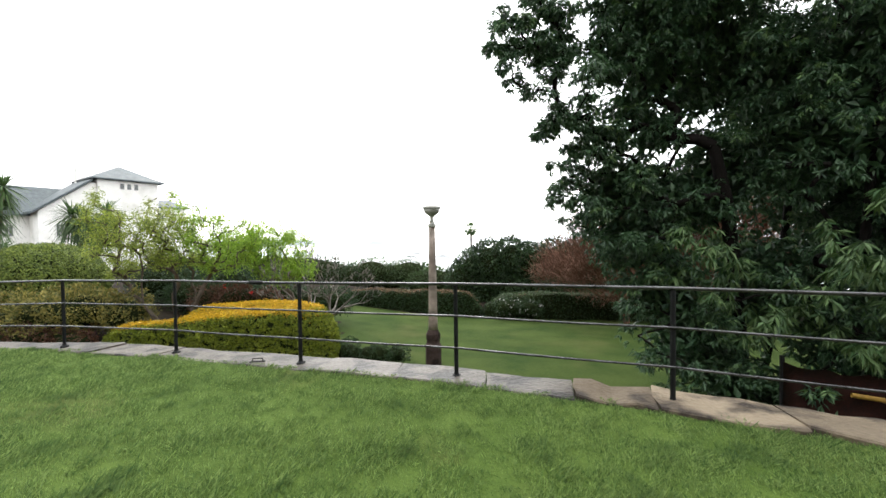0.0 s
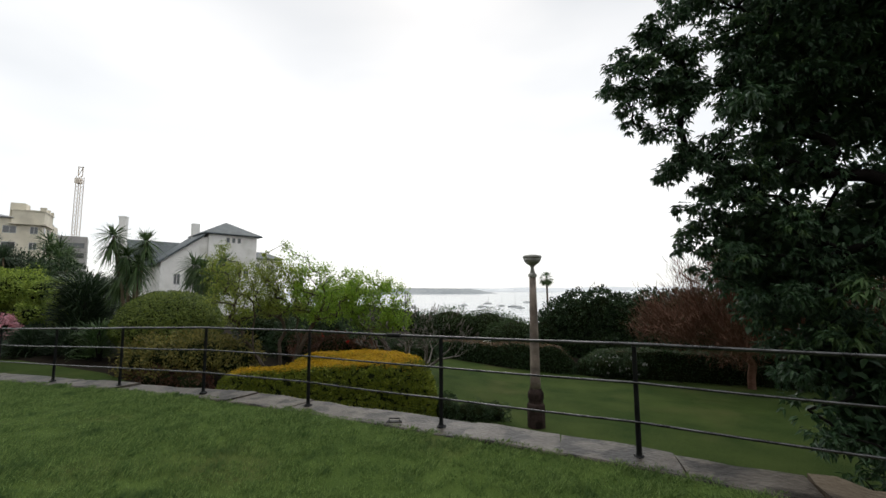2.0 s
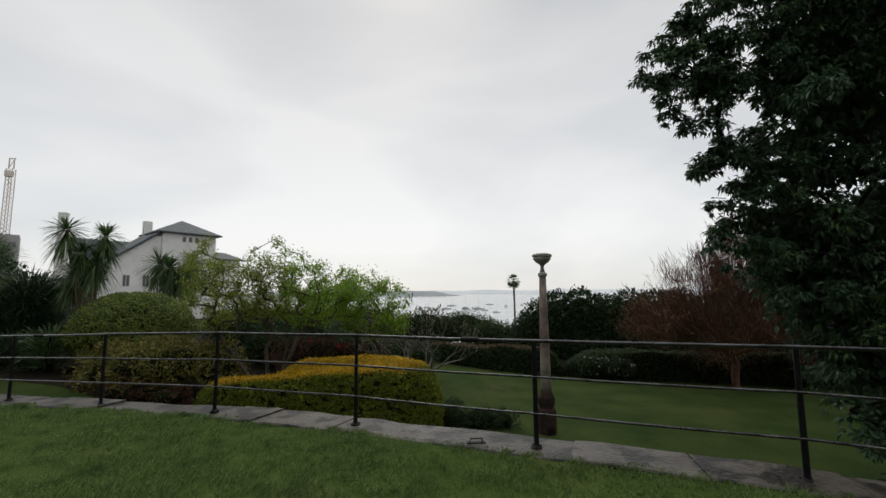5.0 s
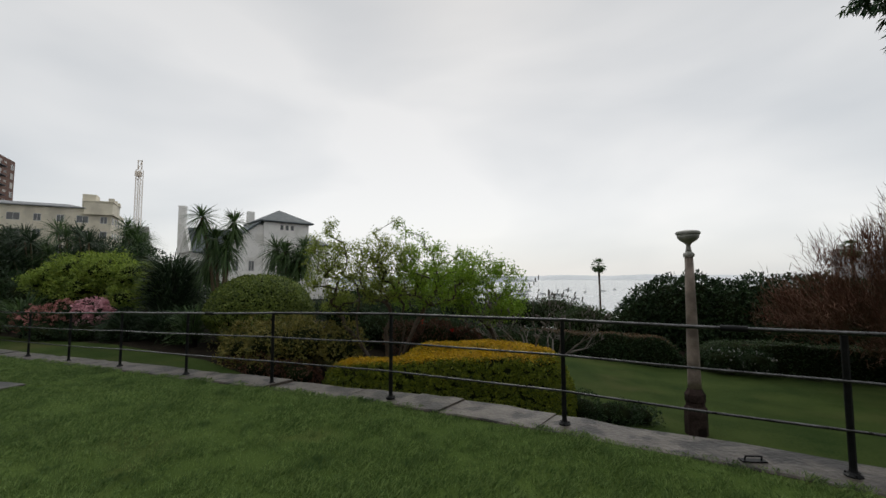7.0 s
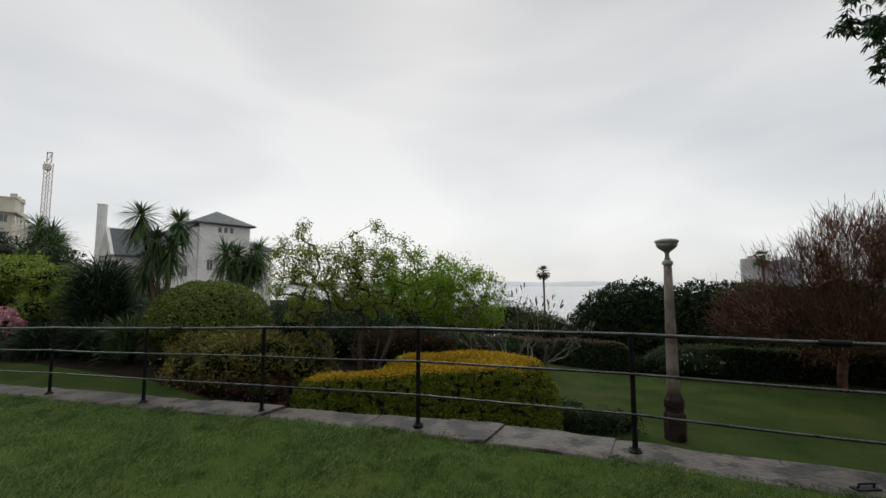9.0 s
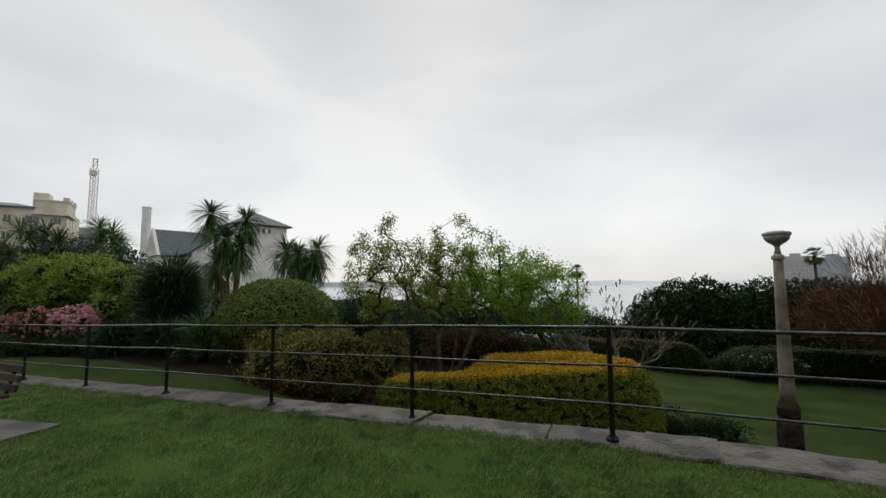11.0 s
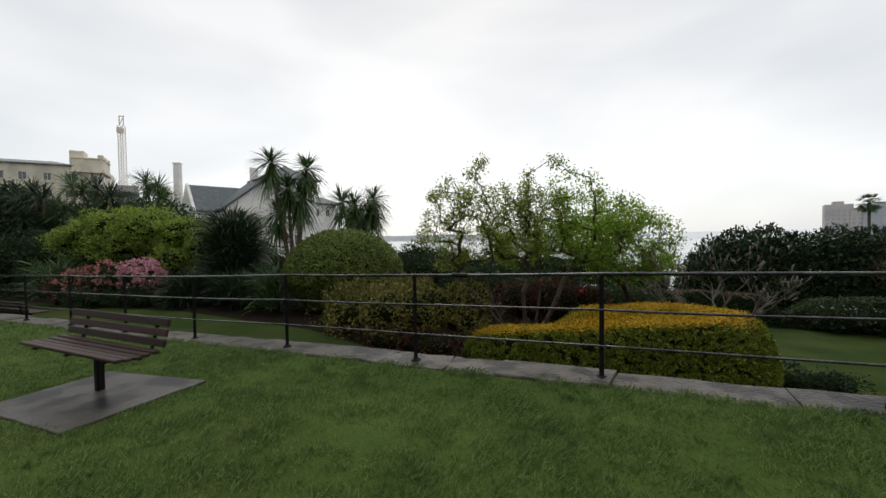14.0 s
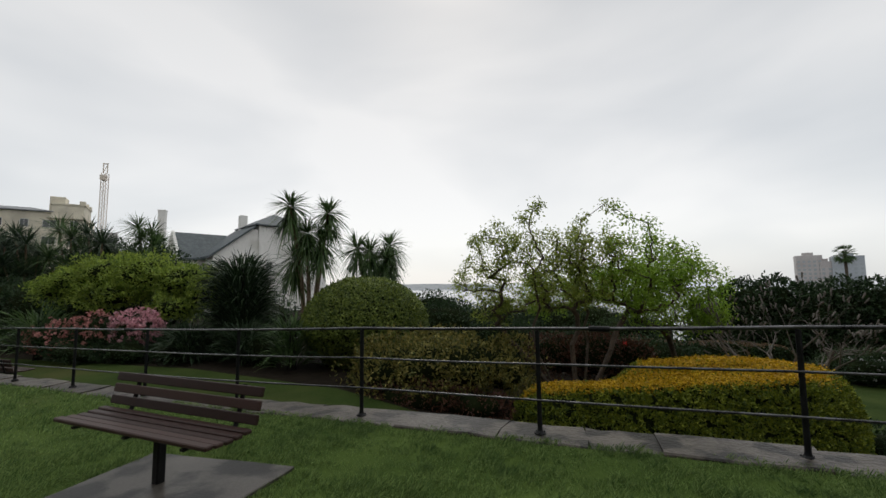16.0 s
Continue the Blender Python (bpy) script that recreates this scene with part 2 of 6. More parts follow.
# shores, and the tower windows, carry the haze in their base colour
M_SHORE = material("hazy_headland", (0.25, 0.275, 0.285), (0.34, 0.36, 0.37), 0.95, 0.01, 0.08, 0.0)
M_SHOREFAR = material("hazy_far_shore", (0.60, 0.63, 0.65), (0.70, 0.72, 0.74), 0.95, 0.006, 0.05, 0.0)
M_HULL = material("white_hull", (0.55, 0.55, 0.55), (0.72, 0.72, 0.72), 0.4, 1, 8, 0.0)
M_MAST = material("pale_mast", (0.30, 0.31, 0.32), (0.42, 0.43, 0.44), 0.5, 1, 8, 0.0)
M_CARBLACK = material("black_car_paint", (0.006, 0.006, 0.008), (0.014, 0.014, 0.016), 0.15, 1, 8, 0.0)
M_CARSILVER = material("silver_car_paint", (0.34, 0.35, 0.37), (0.46, 0.47, 0.49), 0.25, 1, 8, 0.0, metal=0.4)
M_TYRE = material("tyre_rubber", (0.010, 0.010, 0.010), (0.022, 0.022, 0.022), 0.8, 4, 30, 0.2)
M_ORANGE = material("red_barrier_sheet", (0.014, 0.003, 0.002), (0.045, 0.008, 0.004), 0.9, 3, 30, 0.2)
M_YELLOW = material("yellow_strap", (0.14, 0.075, 0.008), (0.24, 0.14, 0.012), 0.6, 3, 20, 0.1)

# ---- mesh helpers ----
R = np.random.default_rng(7)


def thing(name, loc, label, category, rz=0.0, group="", kind=""):
    ob = new(name)
    ob.matrix_basis = pose(*loc, 0, 0, rz)
    return tagged(ob, label, category, group, kind)


def link_mesh(name, me, mat, parent=None, label=""):
    ob = new(name, me)
    if mat:
        me.materials.append(mat)
    if parent:
        ob.parent = parent
    return tagged(ob, label)


def part(name, bm, mat, parent=None, label="", smooth=False):
    me = bpy.data.meshes.new(name)
    bm.to_mesh(me)
    bm.free()
    if smooth:
        me.shade_smooth()
    return link_mesh(name, me, mat, parent, label)


def fast_mesh(name, V, F):
    """A mesh from an array of vertices and one of faces, all with the same number of corners."""
    me = bpy.data.meshes.new(name)
    V, F = np.asarray(V, np.float32).reshape(-1, 3), np.asarray(F, np.int32)
    k = F.shape[1]
    me.vertices.add(len(V))
    me.vertices.foreach_set("co", V.ravel())
    me.loops.add(F.size)
    me.loops.foreach_set("vertex_index", F.ravel())
    me.polygons.add(len(F))
    me.polygons.foreach_set("loop_start", np.arange(0, F.size, k, dtype=np.int32))
    me.update(calc_edges=True)
    return me


def unit(a):
    return a / np.maximum(np.linalg.norm(a, axis=-1, keepdims=True), 1e-9)


def leaf_mesh(name, P, D, length, width, fold=0.25, up=None):
    """Leaves of two folded triangles each, rooted at P and pointing along D."""
    n = len(P)
    D = unit(D)
    L = (length * R.uniform(0.7, 1.3, n))[:, None]
    W = (width * R.uniform(0.75, 1.25, n))[:, None]
    side = unit(np.cross(D, R.normal(size=(n, 3)) if up is None else up + 0.5 * R.normal(size=(n, 3))))
    nor = np.cross(side, D)
    mid = P + D * L * 0.45
    V = np.stack([P, mid + side * W / 2 + nor * W * fold, P + D * L - nor * L * 0.12, mid - side * W / 2 + nor * W * fold], 1)
    i = np.arange(n)[:, None] * 4
    return fast_mesh(name, V, np.concatenate([i + [0, 1, 2], i + [0, 2, 3]], 0))


def strap_mesh(name, P, D, length, width, droop, seg=4):
    """Long strap leaves that bend under their weight."""
    n = len(P)
    D = unit(D)
    L = (length * R.uniform(0.75, 1.15, n))[:, None]
    side = unit(np.cross(D, np.array([0, 0, 1.0]) + 0.25 * R.normal(size=(n, 3))))
    rows = []
    dr = (droop * R.uniform(0.5, 1.4, n))[:, None]
    for s in range(seg + 1):
        t = s / seg
        c = P + D * L * t + np.array([0, 0, -1.0]) * dr * L * t * t
        w = width * (0.55 + 0.9 * t if t < 0.5 else (1 - t) * 2.0) + 0.003
        rows += [c + side * w / 2, c - side * w / 2]
    V = np.stack(rows, 1)
    k = 2 * (seg + 1)
    i = np.arange(n)[:, None] * k
    return fast_mesh(name, V, np.concatenate([i + [2 * s, 2 * s + 1, 2 * s + 3, 2 * s + 2] for s in range(seg)], 0))


def on_surface(V, F, n, jitter=0.0):
    """n points and normals spread over the triangles or quads F of V by area."""
    V, F = np.asarray(V, float), np.asarray(F)
    T = F if F.shape[1] == 3 else np.concatenate([F[:, [0, 1, 2]], F[:, [0, 2, 3]]], 0)
    a, b, c = V[T[:, 0]], V[T[:, 1]], V[T[:, 2]]
    N = np.cross(b - a, c - a)
    A = np.linalg.norm(N, axis=1)
    pick = R.choice(len(T), n, p=A / A.sum())
    u, v = R.random(n), R.random(n)
    f = u + v > 1
    u[f], v[f] = 1 - u[f], 1 - v[f]
    P = a[pick] + (b - a)[pick] * u[:, None] + (c - a)[pick] * v[:, None]
    Nn = unit(N[pick])
    return P + Nn * (R.normal(size=n) * jitter)[:, None], Nn


def ellipsoid_points(blobs, n, shell=0.3, hollow=0.8):
    """Points in the outer shell of a union of ellipsoids (x, y, z, rx, ry, rz), none deep inside another, with outward ways."""
    B = np.array(blobs, float)
    area = (B[:, 3] * B[:, 4] + B[:, 4] * B[:, 5] + B[:, 3] * B[:, 5])
    pick = R.choice(len(B), n, p=area / area.sum())
    d = unit(R.normal(size=(n, 3)))
    r = 1 - shell * R.random(n) ** 1.5 + 0.06 * R.normal(size=n)
    P = B[pick, :3] + d * B[pick, 3:] * r[:, None]
    keep = np.ones(n, bool)
    for b in B:
        keep &= (((P - b[:3]) / b[3:]) ** 2).sum(1) > hollow ** 2 * (1 - shell) ** 2
    return P[keep], unit(d / B[pick, 3:])[keep]


class Tubes:
    """Collects tapered tubes into one mesh."""

    def __init__(self, sides=6):
        self.v, self.f, self.sides = [], [], sides

    def add(self, pts, radii):
        pts = [Vector(p) for p in pts]
        k, base = self.sides, len(self.v)
        for i, p in enumerate(pts):
            d = (pts[min(i + 1, len(pts) - 1)] - pts[max(i - 1, 0)]).normalized()
            a = d.orthogonal().normalized() if i == 0 else (a - d * a.dot(d)).normalized()
            b = d.cross(a)
            for j in range(k):
                t = 2 * math.pi * j / k
                self.v.append(tuple(p + (a * math.cos(t) + b * math.sin(t)) * radii[i]))
        for i in range(len(pts) - 1):
            for j in range(k):
                q = base + i * k
                self.f.append((q + j, q + (j + 1) % k, q + k + (j + 1) % k, q + k + j))

    def mesh(self, name):
        me = fast_mesh(name, self.v, self.f)
        me.shade_smooth()
        return me


def grow(tubes, p, d, length, radius, depth, tips, spread=0.6, bend=0.25, shrink=0.74, kids=(2, 3), lift=0.1, rnd=random):
    """A limb with its forks; the ends are gathered in tips."""
    pts, rad, q, w = [p], [radius], Vector(p), Vector(d).normalized()
    for s in range(3):
        w = (w + Vector((rnd.uniform(-1, 1), rnd.uniform(-1, 1), rnd.uniform(-1, 1))) * bend + Vector((0, 0, lift))).normalized()
        q = q + w * length / 3
        pts.append(q.copy())
        rad.append(radius * (1 - 0.12 * (s + 1)))
    tubes.add(pts, rad)
    if depth == 0:
        tips.append((q.copy(), w.copy()))
        return
    for _ in range(rnd.randint(*kids)):
        a = Vector((rnd.uniform(-1, 1), rnd.uniform(-1, 1), rnd.uniform(-0.5, 0.8))).normalized()
        grow(tubes, pts[rnd.choice((2, 3, 3))], (w + a * spread * 1.4), length * shrink * rnd.uniform(0.8, 1.15), rad[-1] * 0.72, depth - 1, tips,
             spread, bend, shrink, kids, lift, rnd)


def attract(tubes, root, targets, tip=0.012, power=0.42, crook=0.12, steps=3, rnd=random):
    """Limbs that reach out to every target from the nearest limb already there; thicker towards the root. Returns the twig ends with their ways."""
    nodes, parent, load = [Vector(p) for p in root], [max(i - 1, 0) for i in range(len(root))], [0] * len(root)
    o = nodes[-1]
    ends = []
    for g in sorted((Vector(t) for t in targets), key=lambda v: (v - o).length):
        A = np.array([tuple(n) for n in nodes])
        d = A - np.array(g)
        dist = np.linalg.norm(d, axis=1)
        back = np.maximum(0, A[:, 2] - g.z) * 0.8
        out = np.linalg.norm(A - np.array(o), axis=1) - (g - o).length
        cost = dist + back + np.maximum(0, out) * 1.5
        cost[0] += 9
        i = int(cost.argmin())
        s = nodes[i]
        prev = i
        for k in range(1, steps + 1):
            q = s.lerp(g, k / steps)
            if k < steps:
                w = (g - s).length * crook
                q = q + Vector((rnd.uniform(-1, 1), rnd.uniform(-1, 1), rnd.uniform(-0.4, 1))) * w
            nodes.append(q)
            parent.append(prev)
            load.append(0)
            prev = len(nodes) - 1
        ends.append(prev)
    for e in ends:
        i = e
        while True:
            load[i] += 1
            if i == 0:
                break
            i = parent[i]
    rad = [tip * max(n, 1) ** power for n in load]
    for i in range(1, len(nodes)):
        j = parent[i]
        tubes.add([nodes[j], nodes[i]], [min(rad[j], rad[i] * 1.35), rad[i]])
    return [(nodes[e], (nodes[e] - nodes[parent[e]]).normalized()) for e in ends]


def in_blobs(blobs, n, rnd, inner=0.0):
    """n places inside ellipsoids, shared out by volume."""
    w = [b[3] * b[4] * b[5] for b in blobs]
    out = []
    while len(out) < n:
        b = rnd.choices(blobs, w)[0]
        d = Vector((rnd.gauss(0, 1), rnd.gauss(0, 1), rnd.gauss(0, 1))).normalized() * (inner + (1 - inner) * rnd.random() ** 0.45)
        out.append((b[0] + d.x * b[3], b[1] + d.y * b[4], b[2] + d.z * b[5]))
    return out


def box(bm, x0, x1, y0, y1, z0, z1, bevel=0.0, m=None):
    made = bmesh.ops.create_cube(bm, size=1.0)["verts"]
    for v in made:
        v.co = Vector(((x0 + x1) / 2 + v.co.x * (x1 - x0), (y0 + y1) / 2 + v.co.y * (y1 - y0), (z0 + z1) / 2 + v.co.z * (z1 - z0)))
        if m:
            v.co = m @ v.co
    if bevel:
        edges = list({e for v in made for e in v.link_edges})
        bmesh.ops.bevel(bm, geom=edges, offset=bevel, segments=1, affect="EDGES")
    return bm


def box_part(name, lims, mat, parent, label="", bevel=0.0, m=None):
    return part(name, box(bmesh.new(), *lims, bevel=bevel, m=m), mat, parent, label)


def lathe(bm, profile, sides=20, cx=0.0, cy=0.0):
    """A turned shape from (radius, height) pairs."""
    rings = [[bm.verts.new((cx + r * math.cos(2 * math.pi * j / sides), cy + r * math.sin(2 * math.pi * j / sides), z)) for j in range(sides)] for r, z in profile]
    for a, b in zip(rings, rings[1:]):
        for j in range(sides):
            bm.faces.new((a[j], a[(j + 1) % sides], b[(j + 1) % sides], b[j]))
    bm.faces.new(rings[0][::-1])
    bm.faces.new(rings[-1])
    return bm


def lerp_at(x, table):
    return float(np.interp(x, [a for a, _ in table], [b for _, b in table]))


# ---- the lie of the land ----
FENCE = [(-60, 9.5), (-40, 6.9), (-30, 5.95), (-22, 5.38), (-18, 5.13), (-13.96, 4.89), (-11.96, 4.78), (-9.92, 4.66), (-7.9, 4.53), (-5.89, 4.43),
         (-3.86, 4.28), (-1.86, 3.99), (0.12, 3.62), (2.07, 3.10), (3.9, 2.42), (5.7, 1.60), (9, 0.2), (30, -6), (60, -8)]
CREST = [(-400, -6), (-60, -3.0), (-52, -2.4), (-41, -2.4), (-35, -1.05), (-22, -0.52), (-16, -0.36), (-13.96, -0.30), (-11.96, -0.215), (-9.92, -0.155), (-7.9, -0.08), (-5.89, -0.02),
         (-3.86, 0.0), (-1.86, 0.01), (0.12, 0.05), (2.07, 0.08), (5, 0.12), (30, 0.3), (400, 1)]


def fence_y(x):
    return lerp_at(x, FENCE)


def lawn_z(x, y=0.0):
    return lerp_at(x, CREST)


def lower_z(x, y):
    near = lerp_at(x, [(-60, -2.4), (-30, -1.3), (-20, -0.95), (-15, -1.05), (-10, -1.75), (-5, -2.25), (-2, -2.5), (30, -2.7), (200, -4)])
    start = lerp_at(x, [(-60, 95), (-40, 80), (-25, 30), (400, 30)])
    z = near - 0.042 * min(max(y - 13, 0), 14) * (1 if x > -25 else 0.3)
    return max(z - 0.16 * max(y - start, 0), -26.0)


def path_edge(x):
    return -0.06 - 0.0642 * x


def sheet():
    """The one ground sheet: terrace, retaining step, lower garden, the slope to the harbour and beyond."""
    xs = sorted(set([-2500, -1200, -600, -350, -220, -150, -110, -85, -70] + list(np.arange(-60, 30.1, 1.0)) + [36, 45, 60, 85, 120, 180, 300, 600, 1200, 2500]))
    vs = [-2500, -900, -300, -120, -60, -30, -18, -12, -8, -6, -5] + list(np.arange(-4.5, -0.4, 0.5)) + [-0.24, -0.20, 0.26, 0.30] + list(np.arange(0.8, 34, 1.0)) + \
         [37, 41, 46, 52, 60, 70, 80, 95, 110, 130, 160, 220, 400, 900, 2500]
    V, F, kinds = [], [], []
    for v in vs:
        for x in xs:
            y = fence_y(x) + v
            if v <= 0.27:
                z = lawn_z(x) + (0.016 * noise.noise((x * 0.5, y * 0.5, 0)) if -4.4 < v < 0 else 0)
                if v > -0.22:
                    z -= 0.08
            else:
                z = lower_z(x, y)
            V.append((x, y, z))
    k = len(xs)
    for i in range(len(vs) - 1):
        for j in range(k - 1):
            q = i * k + j
            F.append((q, q + 1, q + k + 1, q + k))
            x, v = (xs[j] + xs[j + 1]) / 2, (vs[i] + vs[i + 1]) / 2
            y = fence_y(x) + v
            lawn = v > 0.3 and y < 22.6 and x < 14 and (x > -4.0 - 0.42 * max(y - 9, 0) or v < 3.4) and y < 40
            kinds.append(0 if v < 0.27 else 3 if v < 0.3 else 1 if lawn else 2)
    me = fast_mesh("ground", V, F)
    ob = link_mesh("ground", me, M_LAWN)
    for m in (M_LOWLAWN, M_SOIL, M_WALLSTONE):
        me.materials.append(m)
    me.polygons.foreach_set("material_index", np.array(kinds, np.int32))
    me.shade_smooth()
    return tagged(ob, "mown green lawn terrace above a lower garden", "ground", kind="structure")


ground = sheet()

# asphalt path along the lawn, and the road beyond the far end
bm = bmesh.new()
xs = [i * 1.0 for i in range(-34, 14)]
a = [bm.verts.new((x, path_edge(x) + 0.03 * noise.noise((x * 2.3, 0, 0)), lawn_z(x) + 0.034)) for x in xs]
b = [bm.verts.new((x, path_edge(x) - 2.6, lawn_z(x) + 0.034)) for x in xs]
for i in range(len(xs) - 1):
    bm.faces.new((b[i], b[i + 1], a[i + 1], a[i]))
bmesh.ops.solidify(bm, geom=bm.faces[:], thickness=0.05)
tagged(part("path", bm, M_ASPHALT), "dark wet asphalt footpath beside the lawn", "path", kind="structure")

# harbour water
me = fast_mesh("water", [(-4000, 60, -13.2), (4000, 60, -13.2), (4000, 4200, -13.2), (-4000, 4200, -13.2)], [(0, 1, 2, 3)])
tagged(link_mesh("water", me, M_WATER), "calm pale grey harbour water", "water", kind="structure")


def headland(name, y, x0, x1, top, mat, label, seed):
    """A low wooded shore across the water: a long ridge with an uneven crest."""
    n = 90
    V, F = [], []
    for i in range(n + 1):
        t = i / n
        x = x0 + (x1 - x0) * t
        h = top * min(1, 9 * t, 7 * (1 - t) ** 0.8) * (0.72 + 0.28 * noise.noise((x * 0.004, seed, 0))) + 1.6 * noise.noise((x * 0.05, seed, 3)) + 1.2
        V += [(x, y, -13.6), (x, y + 40, -13.2 + max(h, 0.6)), (x, y + 160, -13.6)]
    for i in range(n):
        q = 3 * i
        F += [(q, q + 3, q + 4, q + 1), (q + 1, q + 4, q + 5, q + 2)]
    me = fast_mesh(name, V, F)
    me.shade_smooth()
    tagged(link_mesh(name, me, mat), label, "headland", kind="structure")


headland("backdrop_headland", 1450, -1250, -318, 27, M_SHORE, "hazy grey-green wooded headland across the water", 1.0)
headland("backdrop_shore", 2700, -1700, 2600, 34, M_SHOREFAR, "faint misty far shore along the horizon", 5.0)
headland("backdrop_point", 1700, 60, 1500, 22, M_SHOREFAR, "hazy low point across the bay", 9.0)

# ---- kerb of sandstone flags, joints recessed ----
kerb = thing("kerb", (0, 0, 0), "row of worn wet sandstone flags edging the lawn", "kerb", kind="structure")


def flag_stone(x0, x1, old, skew0, skew1):
    """One flag, an uneven block that follows the line of the fence."""
    bm = bmesh.new()
    rnd = random.Random(round(x0 * 100))
    n = 4
    top_f, top_b = [], []
    lift = rnd.uniform(-0.006, 0.022) + (0.02 if old else 0.004)
    for i in range(n + 1):
        x = x0 + (x1 - x0) * i / n
        w = 0.03 if old else 0.010
        rough = 0.05 if old else 0.016
        y = fence_y(x)
        skew = skew0 + (skew1 - skew0) * i / n
        z = lawn_z(x) + lift + rnd.uniform(-1, 1) * w * 0.6
        top_f.append((x + skew * 0.5 + rnd.uniform(-1, 1) * 0.006, y - 0.23 + rnd.uniform(-1, 1) * rough, z + rnd.uniform(-1, 1) * w * 0.5))
        top_b.append((x - skew * 0.5 + rnd.uniform(-1, 1) * 0.006, y + 0.29 + rnd.uniform(-1, 1) * rough, z + rnd.uniform(-1, 1) * w * 0.5))
    depth = 0.16
    rows = [[(x, y, z - depth) for x, y, z in top_f], [(x, y, z - 0.014) for x, y, z in top_f], [(x, y + 0.014, z) for x, y, z in top_f],
            [(x, (y + yb) / 2, (z + zb) / 2 + rnd.uniform(-1, 1) * 0.006) for (x, y, z), (_, yb, zb) in zip(top_f, top_b)],
            [(x, y - 0.014, z) for x, y, z in top_b], [(x, y, z - 0.014) for x, y, z in top_b], [(x, y, z - depth) for x, y, z in top_b]]
    vs = [[bm.verts.new(p) for p in row] for row in rows]
    for a, b in zip(vs, vs[1:]):
        for i in range(n):
            bm.faces.new((a[i], a[i + 1], b[i + 1], b[i]))
    for e, flip in ((0, False), (n, True)):
        ring = [row[e] for row in vs]
        bm.faces.new(ring if flip else ring[::-1])
    bmesh.ops.recalc_face_normals(bm, faces=bm.faces[:])
    return part("stone", bm, M_OLDSTONE if old else M_STONE, kerb)


rk = random.Random(3)
x, slant = -34.0, 0.0
while x < 7.5:
    w = rk.uniform(0.55, 1.35) if x < -0.3 else rk.uniform(0.5, 1.2)
    slant, was = rk.uniform(-0.16, 0.12), slant
    flag_stone(x, x + w - rk.uniform(0.005, 0.016), x > 0.9, was, slant)
    x += w

# ---- railing: iron posts with three rails ----
railing = thing("railing", (0, 0, 0), "black iron railing with three thin rails on the stone kerb", "railing")
POSTS = [-33.9, -31.9, -29.9, -27.9, -25.9, -23.9, -21.9, -19.9, -17.9, -15.93, -13.96, -11.96, -9.92, -7.9, -5.89, -3.86, -1.86, 0.12, 2.07, 3.9, 5.6, 7.3]


def post_at(x):
    bm = bmesh.new()
    y, z = fence_y(x), lawn_z(x)
    rr = random.Random(round(x * 10))
    lathe(bm, [(0.055, -0.02), (0.055, 0.018), (0.040, 0.026), (0.027, 0.040), (0.023, 0.06), (0.021, 0.985)], 10)
    for v in bm.verts:
        v.co = Vector((x, y, z)) + Vector((v.co.x + v.co.z * rr.uniform(-0.004, 0.004), v.co.y, v.co.z))
    part("post", bm, M_IRON, railing, smooth=False)
    for k in range(3):
        bmb = bmesh.new()
        t = 2 * math.pi * k / 3 + 0.5
        lathe(bmb, [(0.009, 0), (0.009, 0.012), (0.004, 0.016)], 6, x + 0.043 * math.cos(t), y + 0.043 * math.sin(t))
        for v in bmb.verts:
            v.co.z += z + 0.018
        part("bolt", bmb, M_IRON, railing)


for x in POSTS:
    post_at(x)
for x0, x1 in zip(POSTS, POSTS[1:]):
    rr = random.Random(round(x0 * 7))
    for h, rad, mat in ((1.0, 0.017, M_IRONTOP), (0.665, 0.0115, M_IRONTOP), (0.325, 0.0115, M_IRONTOP)):
        tb = Tubes(8)
        pts = []
        slack = rr.uniform(0.0, 0.009)
        for i in range(9):
            t = i / 8
            xx = x0 + (x1 - x0) * t
            sag = -slack * math.sin(math.pi * t)
            pts.append((xx, fence_y(x0) + (fence_y(x1) - fence_y(x0)) * t - (0.0 if h == 1.0 else 0.024), (lawn_z(x0) + (lawn_z(x1) - lawn_z(x0)) * t) + h + sag))
        tb.add(pts, [rad] * 9)
        link_mesh("rail", tb.mesh("rail"), mat, railing)
for x in (-9.35, -2.5, -16.4):      # sleeve joints on the top rail
    tb = Tubes(8)
    tb.add([(x - 0.09, fence_y(x - 0.09), lawn_z(x) + 0.995), (x + 0.09, fence_y(x + 0.09), lawn_z(x) + 0.995)], [0.026, 0.026])
    link_mesh("rail_sleeve", tb.mesh("rail_sleeve"), M_IRON, railing)

# ---- lamp post ----
LAMP_Z = -2.5
lamp = thing("lamp_post", (-1.79, 12.33, LAMP_Z), "tall tan concrete park lamp post with a grey bowl top", "lamp post")
part("plinth", lathe(bmesh.new(), [(0.26, -0.1), (0.26, 0.62), (0.25, 0.66), (0.215, 0.70), (0.215, 0.78), (0.235, 0.82), (0.235, 0.98), (0.20, 1.04), (0.165, 1.12)], 8), M_LAMPBASE, lamp, "dark weathered octagonal plinth")
part("shaft", lathe(bmesh.new(), [(0.158, 1.12), (0.15, 1.4), (0.135, 2.4), (0.118, 3.4), (0.098, 4.42)], 16), M_LAMPSTONE, lamp, smooth=True)
part("capital", lathe(bmesh.new(), [(0.098, 4.42), (0.125, 4.43), (0.135, 4.47), (0.125, 4.52), (0.09, 4.54), (0.075, 4.57)], 16), M_LAMPBOWL, lamp)
